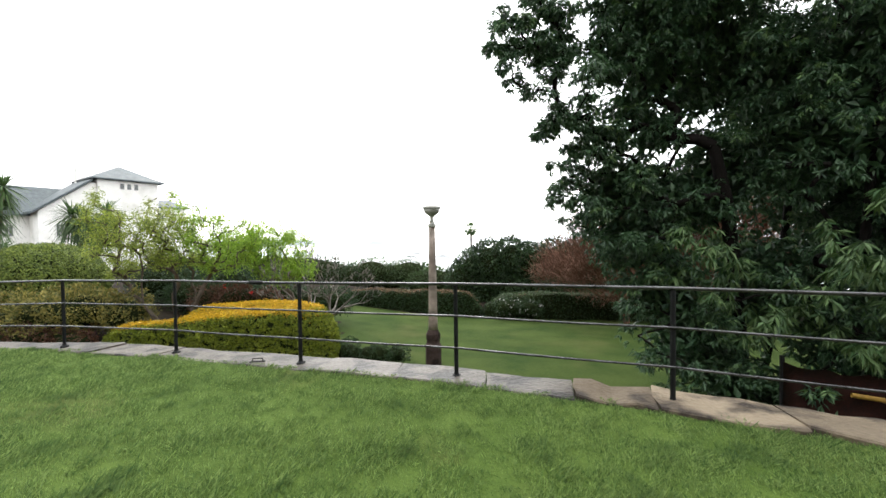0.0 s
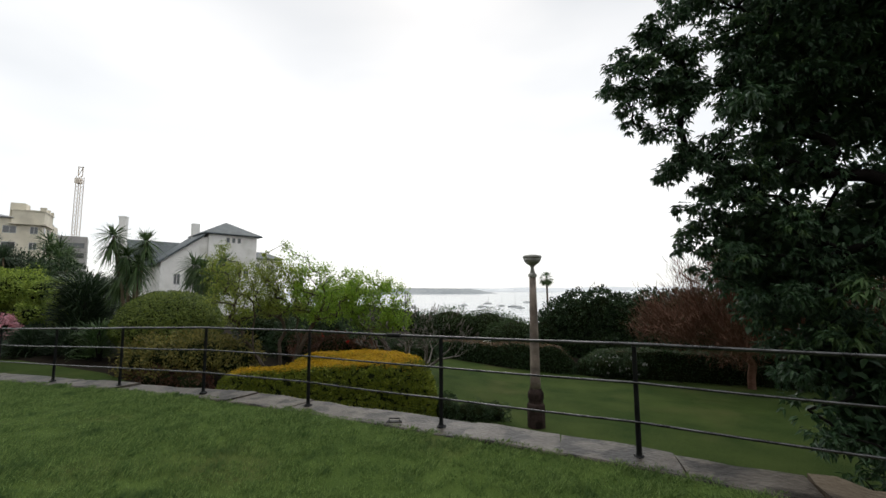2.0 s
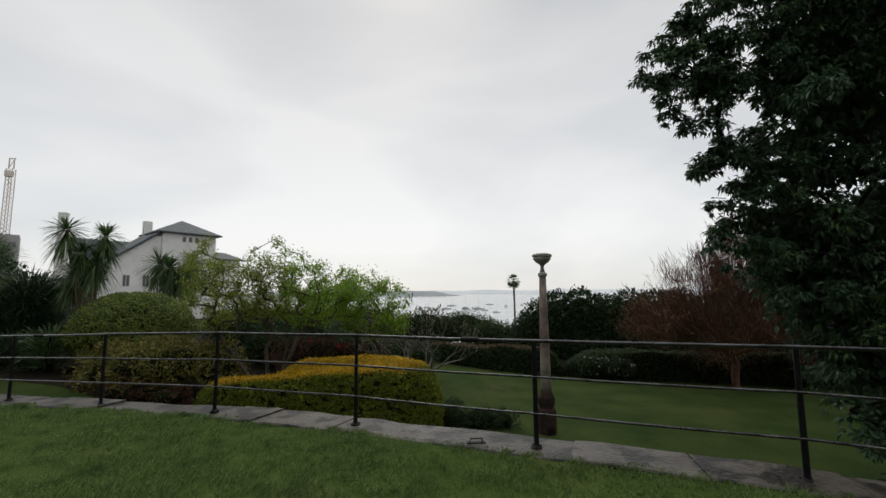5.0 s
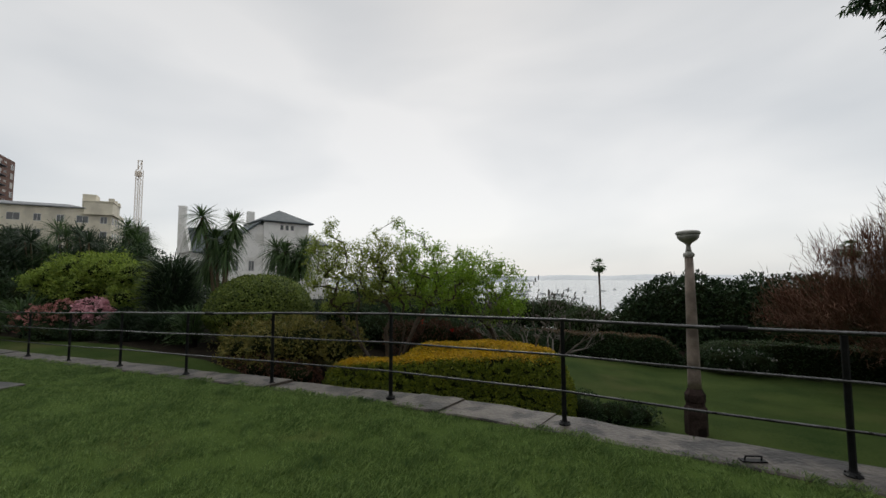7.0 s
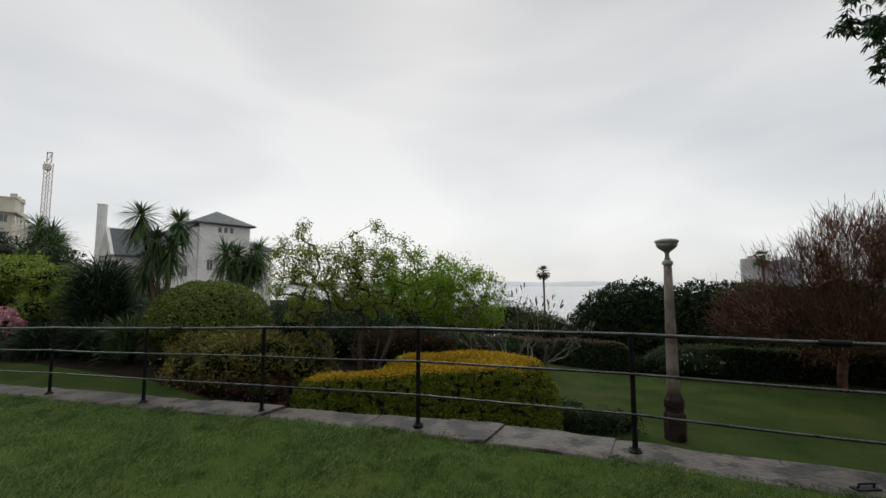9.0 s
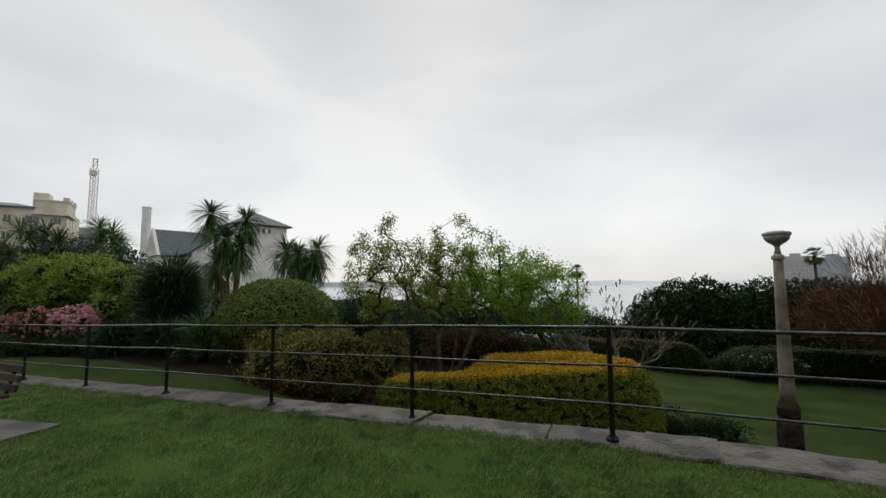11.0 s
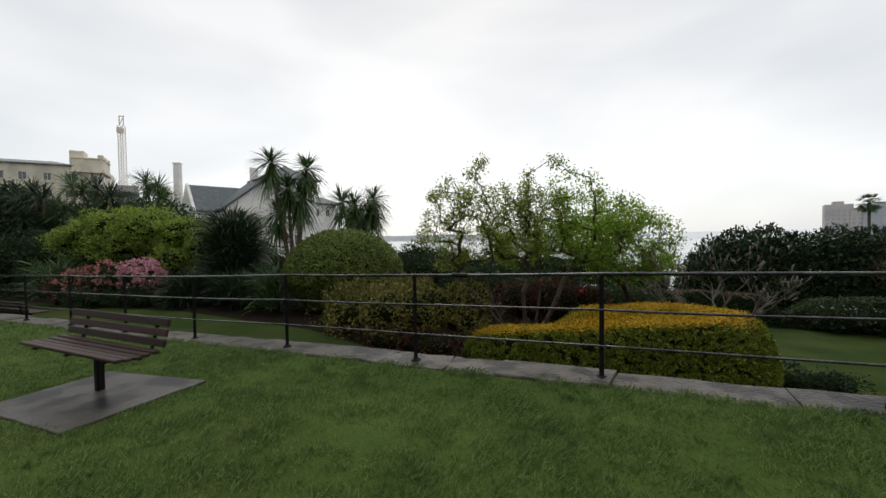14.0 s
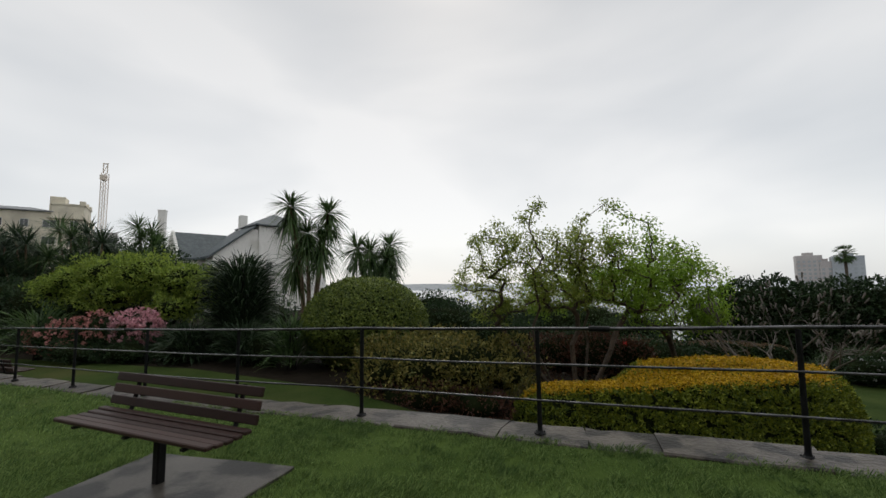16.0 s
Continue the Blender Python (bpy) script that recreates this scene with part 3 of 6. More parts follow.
bowl = part("bowl", lathe(bmesh.new(), [(0.075, 4.57), (0.058, 4.64), (0.050, 4.72), (0.075, 4.77), (0.13, 4.81), (0.20, 4.86), (0.25, 4.93), (0.262, 5.0)], 20), M_LAMPBOWL, lamp, "grey fluted lamp bowl", smooth=True)
part("lid", lathe(bmesh.new(), [(0.262, 5.0), (0.285, 5.015), (0.288, 5.06), (0.262, 5.085), (0.16, 5.11), (0.02, 5.12)], 20), M_LAMPBOWL, bowl)

# ---- bench on a slab, and the far ones by the kerb ----
def bench_slab():
    bm = bmesh.new()
    top = [(-13.22, 2.20), (-11.72, 2.14), (-11.74, 3.38), (-13.30, 3.33)]
    n = 8
    ring = []
    rr = random.Random(5)
    for (xa, ya), (xb, yb) in zip(top, top[1:] + top[:1]):
        ring += [(xa + (xb - xa) * i / n + rr.uniform(-1, 1) * 0.008, ya + (yb - ya) * i / n + rr.uniform(-1, 1) * 0.008) for i in range(n)]
    def z(x):
        return lawn_z(x) + 0.022

    lo = [bm.verts.new((x, y, z(x) - 0.15)) for x, y in ring]
    hi = [bm.verts.new((x, y, z(x) - 0.006)) for x, y in ring]
    cx, cy = -12.5, 2.76
    inn = [bm.verts.new((x + (cx - x) * 0.012, y + (cy - y) * 0.012, z(x))) for x, y in ring]
    k = len(ring)
    for i in range(k):
        j = (i + 1) % k
        bm.faces.new((lo[i], lo[j], hi[j], hi[i]))
        bm.faces.new((hi[i], hi[j], inn[j], inn[i]))
    bm.faces.new(inn)
    return tagged(part("bench_slab", bm, M_CONC), "wet grey concrete slab with dark stains under the bench", "slab")


bench_slab()


def slat(name, lims, mat, parent, tilt=0.0, at_y=0.0, at_z=0.0):
    m = pose(0, at_y, at_z, tilt)
    return box_part(name, lims, mat, parent, bevel=0.006, m=m)


def park_bench(loc, rz, label):
    """Seat of slats on one pedestal, with a leaning back on two curved arms; faces -y."""
    b = thing("park_bench", loc, label, "bench", rz)
    L = 0.86
    box_part("pedestal", (-0.035, 0.035, 0.005, 0.075, -0.02, 0.40), M_BENCHIRON, b, bevel=0.01)
    box_part("crossbeam", (-0.70, 0.70, 0.02, 0.065, 0.375, 0.412), M_BENCHIRON, b, bevel=0.006)
    for x in (-0.62, 0.62, 0.0):
        box_part("seat_bracket", (x - 0.02, x + 0.02, -0.235, 0.13, 0.405, 0.425), M_BENCHIRON, b, bevel=0.004)
    for i in range(5):
        y = -0.25 + i * 0.078
        up = 0.005 * abs(i - 2) ** 1.5
        box_part("seat_slat", (-L, L, y, y + 0.064, 0.425 + up, 0.456 + up), M_BENCHWOOD, b, bevel=0.007)
    for x in (-0.62, 0.62):
        tb = Tubes(6)
        tb.add([(x, 0.08, 0.40), (x, 0.15, 0.41), (x, 0.195, 0.45), (x, 0.215, 0.52), (x, 0.245, 0.64), (x, 0.268, 0.735)], [0.019] * 6)
        link_mesh("back_arm", tb.mesh("back_arm"), M_BENCHIRON, b)
    for i in range(3):
        z = 0.475 + i * 0.095
        y = 0.178 + i * 0.023
        slat("back_slat", (-L, L, -0.018, 0.010, -0.036, 0.036), M_BENCHWOOD, b, -13, y, z + 0.04)
    return b


park_bench((-12.60, 2.83, -0.215), -2.0, "brown slatted park bench on a wet concrete slab")
park_bench((-22.8, 6.25, lower_z(-22.8, 6.25)), 182.0, "dark brown slatted park bench below the railing")
park_bench((-27.4, 6.7, lower_z(-27.4, 6.7)), 180.0, "dark slatted park bench near the azaleas")

# ---- hedges and shrubs ----


def loaf(outline, top, base, rings=14, power=5.0, wobble=0.03, seed=1.0):
    """A clipped hedge body: a closed plan outline, a height function of (x, y), and rounded shoulders."""
    pts = [Vector((x, y)) for x, y in outline]
    c = sum(pts, Vector((0, 0))) / len(pts)
    n = len(pts)
    V, F = [], []
    for i in range(rings + 1):
        r = i / rings
        rr = 1 - (1 - r) ** 1.7
        for p in pts:
            q = c + (p - c) * rr
            h = (1 - rr ** power) ** (1 / 2.2)
            z0 = base(q.x, q.y)
            z = z0 + (top(q.x, q.y) - z0) * h
            wv = noise.noise((q.x * 1.1, q.y * 1.1, z * 1.1 + seed)) * wobble
            V.append((q.x + (p - c).normalized().x * wv, q.y + (p - c).normalized().y * wv, z + wv))
    for i in range(rings):
        for j in range(n):
            a, b = i * n + j, i * n + (j + 1) % n
            F.append((a, b, b + n, a + n))
    return np.array(V), np.array(F)


def ring_plan(cx, cy, rx, ry, n=40, turn=0.0, square=2.0):
    out = []
    for i in range(n):
        t = 2 * math.pi * i / n
        u = math.copysign(abs(math.cos(t)) ** (2 / square), math.cos(t)) * rx
        v = math.copysign(abs(math.sin(t)) ** (2 / square), math.sin(t)) * ry
        out.append((cx + u * math.cos(turn) - v * math.sin(turn), cy + u * math.sin(turn) + v * math.cos(turn)))
    return out


def clipped(name, V, F, n, size, mats, label, category, up_split=None, inset=0.05):
    """A hedge: a solid core painted near-black as its inner shade and small leaves all over it; with up_split the
    leaves on top are a part of their own.
    """
    base = (float(V[:, 0].mean()), float(V[:, 1].mean()), float(V[:, 2].min()))
    t = thing(name, base, label, category)
    o = np.array(base)
    c = V.mean(0)
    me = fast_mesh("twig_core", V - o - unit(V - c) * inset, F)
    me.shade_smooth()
    link_mesh("twig_core", me, M_CORESHADE, t)
    P, N = on_surface(V, F, n, 0.028)
    if N[:, 2].mean() < 0:
        N = -N
    lumps = np.array([noise.noise((p[0] * 6, p[1] * 6, p[2] * 9)) for p in P])
    P = P + N * (lumps * (0.055 if up_split is None else 0.045) * np.clip(1.25 - N[:, 2], 0.25, 1))[:, None]
    D = N * 0.8 + R.normal(size=N.shape) * 0.75 + np.array([0, 0, 0.25])
    if up_split is None:
        tagged(link_mesh("foliage", leaf_mesh("foliage", P - o, D, size, size * 0.55, up=N), mats[0], t), kind="stuff")
    else:
        top = N[:, 2] + 0.12 * R.normal(size=n) > up_split
        full = top | (lumps + 0.12 * R.normal(size=n) > -0.16)
        P, N, D, top = P[full], N[full], D[full], top[full]
        tagged(link_mesh("foliage", leaf_mesh("foliage", (P - o)[~top], D[~top], size, size * 0.55, up=N[~top]), mats[0], t), kind="stuff")
        tagged(link_mesh("new_growth", leaf_mesh("new_growth", (P - o)[top], R.normal(size=(int(top.sum()), 3)) * np.array([1, 1, 0.35]) + N[top] * 0.3, size * 0.8, size * 0.5, up=N[top]), mats[1], t, "golden yellow new growth on top"), kind="stuff")
    return t


# golden hedge: a low tongue that widens into a rounded mound
GOLD_PLAN = [(-11.15, 9.55), (-10.6, 9.28), (-9.6, 9.18), (-8.5, 9.22), (-7.4, 9.32), (-6.4, 9.48), (-5.75, 9.75), (-5.2, 10.15), (-4.8, 10.6), (-4.58, 11.1), (-4.75, 11.65),
             (-5.3, 12.15), (-6.1, 12.4), (-7.0, 12.35), (-7.8, 12.0), (-8.3, 11.45), (-8.75, 10.9), (-9.5, 10.6), (-10.4, 10.35), (-11.0, 10.0)]


def fine(plan, k=3):
    out = []
    n = len(plan)
    for i in range(n):
        p0, p1, p2, p3 = (Vector(plan[(i + j) % n]) for j in (-1, 0, 1, 2))
        for s in range(k):
            t = s / k
            out.append(tuple(0.5 * ((2 * p1) + (p2 - p0) * t + (2 * p0 - 5 * p1 + 4 * p2 - p3) * t * t + (3 * p1 - p0 - 3 * p2 + p3) * t ** 3)))
    return out


def gold_top(x, y):
    """A low rising tongue, and behind its front edge a higher mound that starts with a clear step."""
    front = lerp_at(x, [(-11, 9.4), (-8.5, 9.25), (-6.4, 9.5), (-5, 10.0), (-4.5, 10.6)])
    low = lerp_at(x, [(-11.2, -1.06), (-10.2, -0.90), (-8.7, -0.74), (-7.5, -0.60), (-6.0, -0.52), (-5.2, -0.60), (-4.5, -0.84)])
    side = min(max((x + 8.95) / 0.45, 0.0), 1.0)
    back = min(max((y - front - 0.40) / 0.8, 0.0), 1.0)
    rise = side * side * (3 - 2 * side) * back * back * (3 - 2 * back) * lerp_at(x, [(-8.5, 0.26), (-7, 0.24), (-5.2, 0.12), (-4.5, 0.0)])
    return low + 0.035 + rise - 0.15 * max(y - front - (1.1 if rise > 0 else 0.4), 0.0)


V, F = loaf(fine(GOLD_PLAN), gold_top, lambda x, y: lower_z(x, y) - 0.1, 26, 16.0, 0.05)
clipped("golden_hedge", V, F, 120000, 0.062, (M_HEDGEMID, M_HEDGEYEL), "clipped golden-yellow hedge with green sides", "hedge", up_split=0.74)

# clipped green dome and what stands round it
def dome_body(cx, cy, rx, ry, mid, top, base, under, n=48, rings=26):
    """A clipped dome, widest at mid, drawn in towards its foot."""
    V, F = [], []
    for i in range(rings + 1):
        a = -0.5 * math.pi + math.pi * i / rings
        up = math.sin(a)
        w = max(math.cos(a), 0.0) ** (0.80 if up > 0 else 0.55)
        if up < 0:
            w = max(w, 0.02) * (1 - (1 - under) * -up)
        z = mid + (top - mid) * up ** 1.0 if up > 0 else mid + (mid - base) * up
        for j in range(n):
            t = 2 * math.pi * j / n
            q = Vector((cx + rx * w * math.cos(t), cy + ry * w * math.sin(t), z))
            wv = 0.10 * noise.noise(q * 0.9) * w
            V.append((q.x + math.cos(t) * wv, q.y + math.sin(t) * wv, q.z + wv * 0.5))
    for i in range(rings):
        for j in range(n):
            a, b = i * n + j, i * n + (j + 1) % n
            F.append((a, b, b + n, a + n))
    return np.array(V), np.array(F)


V, F = dome_body(-16.1, 11.75, 1.90, 1.95, 0.0, 1.50, -1.35, 0.62)
clipped("dome_shrub", V, F, 52000, 0.085, (M_DOME,), "large rounded clipped green shrub", "shrub")


def loose_shrub(name, blobs, n, size, mat, label, category="shrub", stems=0, bark=M_DARKBARK, shell=0.35, droop=0.0, slim=0.45, core=True, flowers=None, up=0.3, rough=0.26):
    """A free-grown shrub: lumps of leaves round a solid core painted as dark inner shade, on stems where these show."""
    B = np.array(blobs, float)
    gx, gy = float(B[:, 0].mean()), float(B[:, 1].mean())
    base = np.array([gx, gy, lower_z(gx, gy)])
    t = thing(name, tuple(base), label, category)
    if core:
        V, F = [], []
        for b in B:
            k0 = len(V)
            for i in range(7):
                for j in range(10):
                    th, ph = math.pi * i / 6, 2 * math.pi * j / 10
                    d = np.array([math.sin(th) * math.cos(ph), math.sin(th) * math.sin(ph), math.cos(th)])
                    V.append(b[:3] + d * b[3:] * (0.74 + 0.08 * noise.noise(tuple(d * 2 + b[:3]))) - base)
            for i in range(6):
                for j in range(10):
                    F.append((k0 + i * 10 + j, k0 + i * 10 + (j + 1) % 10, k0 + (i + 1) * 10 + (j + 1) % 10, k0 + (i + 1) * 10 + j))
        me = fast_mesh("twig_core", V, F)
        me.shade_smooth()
        link_mesh("twig_core", me, M_CORESHADE, t)
    P, N = ellipsoid_points(B, n, shell)
    g = np.array([noise.noise(tuple(p * 1.7)) for p in P[::1]]) if len(P) < 60000 else np.zeros(len(P))
    P = P + N * (g * rough)[:, None]
    if core:
        f = np.array([noise.noise((p[0] * 3.4, p[1] * 3.4, p[2] * 5.0 + 7)) for p in P])
        keep = f + 0.15 * R.normal(size=len(P)) > -0.20
        P, N = P[keep] + N[keep] * (f[keep] * rough * 0.35)[:, None], N[keep]
    D = N * 0.7 + R.normal(size=N.shape) * 0.7 + np.array([0, 0, up - droop])
    tagged(link_mesh("foliage", leaf_mesh("foliage", P - base, D, size, size * slim, up=N), mat, t), kind="stuff")
    if stems:
        tb = Tubes(6)
        rs = random.Random(int(abs(gx * 10)))
        for s in range(stems):
            e = B[rs.randrange(len(B))][:3] - base
            s0 = Vector((rs.uniform(-0.2, 0.2), rs.uniform(-0.2, 0.2), -0.1))
            tb.add([s0, s0.lerp(Vector(e), 0.5) + Vector((rs.uniform(-0.15, 0.15), rs.uniform(-0.15, 0.15), 0)), Vector(e)], [0.05, 0.035, 0.02])
        link_mesh("stem", tb.mesh("stem"), bark, t)
    for fname, fn, fsize, fmat, fbox in flowers or ():
        P, N = ellipsoid_points(fbox, fn, 0.12)
        q = np.array([noise.noise(tuple(p * 2.3 + 9)) for p in P]) > 0.0
        P, N = P[q], N[q]
        P = np.repeat(P, 5, 0) + R.normal(size=(len(P) * 5, 3)) * fsize * 0.3
        N = np.repeat(N, 5, 0)
        tagged(link_mesh(fname, leaf_mesh(fname, P - base, N + R.normal(size=N.shape) * 0.9, fsize, fsize * 0.8, up=N), fmat, t, "clusters of " + fname.replace("_", " ")), kind="stuff")
    return t


loose_shrub("variegated_shrub", [(-14.1, 9.7, -0.75, 1.15, 0.9, 0.75), (-13.2, 9.7, -0.62, 1.05, 0.9, 0.70), (-12.3, 9.9, -0.55, 0.95, 0.9, 0.66), (-11.6, 10.6, -0.75, 0.9, 0.9, 0.62),
                                 (-13.3, 10.5, -0.50, 1.3, 0.9, 0.58)], 24000, 0.10, M_SHRUB, "spreading olive and tan variegated shrub", stems=4, rough=0.5, shell=0.28)
loose_shrub("reddish_shrub", [(-13.2, 9.1, -1.22, 1.2, 0.5, 0.36), (-12.0, 9.3, -1.30, 0.9, 0.45, 0.36)], 4200, 0.08, M_SHRUBRED, "low dark reddish groundcover shrub", slim=0.4)
loose_shrub("flowering_shrub", [(-9.4, 13.2, -0.75, 0.9, 0.6, 0.75), (-10.5, 13.4, -0.8, 0.9, 0.6, 0.7), (-8.5, 13.6, -0.85, 0.8, 0.6, 0.65)], 9000, 0.09, M_SHRUBRED, "red-flowered shrub with bronze leaves",
            stems=4, flowers=[("red_blossom", 12, 0.085, M_RED, [(-9.4, 13.0, -0.45, 0.75, 0.5, 0.55)])])
loose_shrub("dark_shrub", [(-4.4, 11.6, -2.05, 0.5, 0.45, 0.4), (-3.7, 12.0, -2.15, 0.65, 0.45, 0.34), (-3.1, 12.4, -2.25, 0.45, 0.4, 0.28)], 6500, 0.07, M_DARKLEAF, "low dark green shrub at the hedge foot")
loose_shrub("mixed_shrub", [(-12.6, 15.0, -0.7, 1.6, 1.1, 0.85), (-15.0, 16.0, -0.3, 1.8, 1.2, 1.0), (-10.0, 16.4, -1.0, 1.8, 1.0, 0.8), (-7.6, 16.6, -1.2, 1.5, 1.0, 0.7)], 16000, 0.12, M_DARKLEAF,
            "dark green mixed shrubs behind the small tree")

loose_shrub("garden_shrub", [(-15.9, 17.3, 0.15, 1.4, 0.9, 0.85), (-14.6, 17.6, -0.25, 1.2, 0.8, 0.7), (-12.9, 17.4, -0.35, 1.4, 0.8, 0.65)], 9000, 0.12, M_DARKLEAF, "dark rounded shrub behind the clipped dome")

# iron ring set in the kerb
ring = thing("iron_ring", (-2.44, 3.99, lawn_z(-2.44) + 0.02), "small black iron ring set in the kerb", "ring", 20.0)
tb = Tubes(5)
tb.add([(-0.06, 0, 0), (-0.06, -0.01, 0.035), (0.06, -0.01, 0.035), (0.06, 0, 0)], [0.008] * 4)
link_mesh("loop", tb.mesh("loop"), M_IRON, ring)
box_part("plate", (-0.09, 0.09, -0.03, 0.03, -0.012, 0.004), M_IRON, ring)

# ---- trees ----


def tree(name, base, label, category="tree"):
    return thing(name, base, label, category)


def crown_leaves(t, base, centres, per, size, slim, mat, spread, name="crown", droop=0.35, out=None, label=""):
    """Clusters of leaves round each centre, hanging a little."""
    C = np.asarray(centres, float)
    P = np.repeat(C, per, 0) + R.normal(size=(len(C) * per, 3)) * spread
    O = R.normal(size=P.shape) if out is None else np.repeat(out, per, 0) * 0.6 + R.normal(size=P.shape) * 0.7
    D = O + np.array([0, 0, -droop])
    tagged(link_mesh(name, leaf_mesh(name, P - np.array(base), D, size, size * slim, up=np.array([0, 0, 1.0]) + 0 * P), mat, t, label), kind="stuff")


# large evergreen below the terrace: whorls of narrow drooping leaves in separate sprays, with sky between the boughs
def sprays(blobs, per_area, lump, shell=0.45):
    """Centres of sprays spread over the outer part of a crown's lumps, each with a radius and an outward way."""
    out = []
    for b in blobs:
        n = max(3, int(4 * math.pi * ((b[3] * b[4] * b[5]) ** (2 / 3)) * per_area))
        d = unit(R.normal(size=(n, 3)))
        r = 1 - shell * R.random(n) ** 1.4
        P = np.array(b[:3]) + d * np.array(b[3:]) * r[:, None]
        out += [(p, w, R.uniform(0.7, 1.25) * lump) for p, w in zip(P, d)]
    return out


def whorl_leaves(t, base, lumps, tips, leaves, size, slim, mat, name, label="", droop=0.75):
    """Each spray carries twig tips on its outer and upper side, each tip a whorl of hanging leaves."""
    C = np.array([p for p, w, r in lumps])
    W = np.array([w for p, w, r in lumps])
    S = np.array([r for p, w, r in lumps])
    d = unit(R.normal(size=(len(C), tips, 3)) + W[:, None, :] * 0.6 + np.array([0, 0, 0.35]))
    T = (C[:, None, :] + d * S[:, None, None] * R.uniform(0.55, 1.05, (len(C), tips, 1)) * np.array([1.15, 1.15, 0.8])).reshape(-1, 3)
    d = d.reshape(-1, 3)
    P = np.repeat(T, leaves, 0)
    D = np.repeat(d, leaves, 0) * 0.45 + R.normal(size=P.shape) * np.array([0.75, 0.75, 0.35]) + np.array([0, 0, -droop])
    P = P + R.normal(size=P.shape) * 0.018
    tagged(link_mesh(name, leaf_mesh(name, P - np.array(base), D, size, size * slim, up=np.array([0, 0, 1.0]) + 0 * P), mat, t, label), kind="stuff")


EV = (5.9, 9.6, -2.7)
evergreen = tree("evergreen_tree", EV, "large dark evergreen tree with narrow drooping leaves")
# boughs that reach out over the lawn, with gaps between them
EV_EDGE = [(0.60, 8.3, 5.74, 0.56, 0.55, 0.52), (0.72, 8.3, 5.22, 0.42, 0.45, 0.34), (1.14, 8.35, 5.5, 0.5, 0.5, 0.42), (1.56, 8.4, 5.85, 0.58, 0.6, 0.52), (1.61, 8.5, 5.22, 0.46, 0.5, 0.36), (1.34, 8.5, 4.78, 0.30, 0.35, 0.26),
           (1.78, 9.0, 4.22, 0.52, 0.5, 0.36), (1.48, 9.0, 3.98, 0.20, 0.25, 0.16), (2.26, 8.8, 4.32, 0.46, 0.5, 0.36), (2.18, 9.0, 3.80, 0.38, 0.4, 0.30), (2.41, 9.2, 3.18, 0.66, 0.65, 0.50), (2.81, 9.1, 3.7, 0.5, 0.5, 0.4),
           (2.12, 9.4, 2.68, 0.55, 0.5, 0.48), (2.81, 8.6, 6.05, 0.66, 0.7, 0.62), (3.01, 8.8, 5.10, 0.50, 0.5, 0.40), (1.81, 8.5, 6.75, 0.70, 0.8, 0.60), (2.56, 9.2, 2.1, 0.6, 0.6, 0.5), (1.96, 6.3, 4.25, 0.28, 0.3, 0.2)]
EV_MASS = [(3.3, 9.0, 4.65, 0.6, 0.6, 0.40), (3.9, 9.4, 4.0, 0.6, 0.6, 0.42), (8.8, 8.4, 0.2, 1.2, 0.9, 0.9), (9.2, 9.5, -1.0, 1.4, 1.0, 1.2), (8.2, 9.5, 1.3, 1.2, 0.8, 1.0), (3.8, 8.9, 5.55, 0.85, 0.7, 0.62), (4.8, 9.0, 5.95, 0.9, 0.8, 0.65), (3.2, 8.7, 5.75, 0.7, 0.7, 0.6), (4.7, 9.4, 4.9, 0.7, 0.7, 0.42), (3.7, 8.7, 6.6, 1.0, 1.0, 0.9), (2.6, 8.6, 7.6, 1.1, 1.1, 0.9), (3.6, 8.6, 8.4, 1.4, 1.4, 1.4), (4.7, 8.6, 7.0, 1.4, 1.3, 1.1), (6.2, 8.8, 8.6, 2.4, 2.0, 2.2), (5.9, 9.3, 5.3, 1.1, 1.0, 1.0),
           (2.9, 9.2, 4.1, 0.6, 0.7, 0.5), (3.1, 9.2, 2.7, 0.9, 0.9, 0.7), (3.4, 9.4, 1.6, 1.0, 1.0, 0.8), (4.4, 9.6, 2.4, 1.1, 1.0, 0.9), (4.0, 9.2, 0.4, 1.0, 0.9, 0.9), (5.6, 9.7, 3.0, 1.1, 0.9, 1.4),
           (4.6, 9.0, -0.9, 1.2, 0.9, 1.0), (5.4, 8.6, -1.9, 1.3, 0.9, 0.9), (6.0, 9.2, 0.6, 1.3, 1.0, 1.2), (7.0, 8.8, 3.6, 1.3, 1.2, 1.3), (8.4, 9.0, 5.6, 1.9, 1.6, 1.8), (7.4, 8.2, -0.6, 1.5, 1.0, 1.3),
           (8.6, 7.6, 2.4, 1.2, 1.0, 1.0), (9.6, 8.2, 4.0, 1.6, 1.3, 1.6), (7.8, 11.2, 5.0, 2.2, 1.4, 3.2), (9.4, 10.6, 3.0, 2.4, 1.6, 3.4), (9.3, 8.0, 8.2, 2.2, 1.9, 2.0), (6.6, 7.6, -1.9, 1.3, 0.8, 0.8)]
EV_LOW = [(6.9, 7.3, 1.5, 1.0, 0.8, 0.75), (7.9, 7.0, 0.6, 1.0, 0.8, 0.85), (6.5, 7.4, 0.3, 0.8, 0.7, 0.7), (8.6, 7.5, 2.4, 1.2, 1.0, 1.0), (5.6, 8.2, 0.2, 0.8, 0.6, 0.7), (4.6, 8.6, 1.2, 0.8, 0.6, 0.6)]
ev_sprays = sprays(EV_EDGE, 3.4, 0.21, 0.6) + sprays(EV_MASS, 2.0, 0.30)
tb = Tubes(6)
rt = random.Random(11)
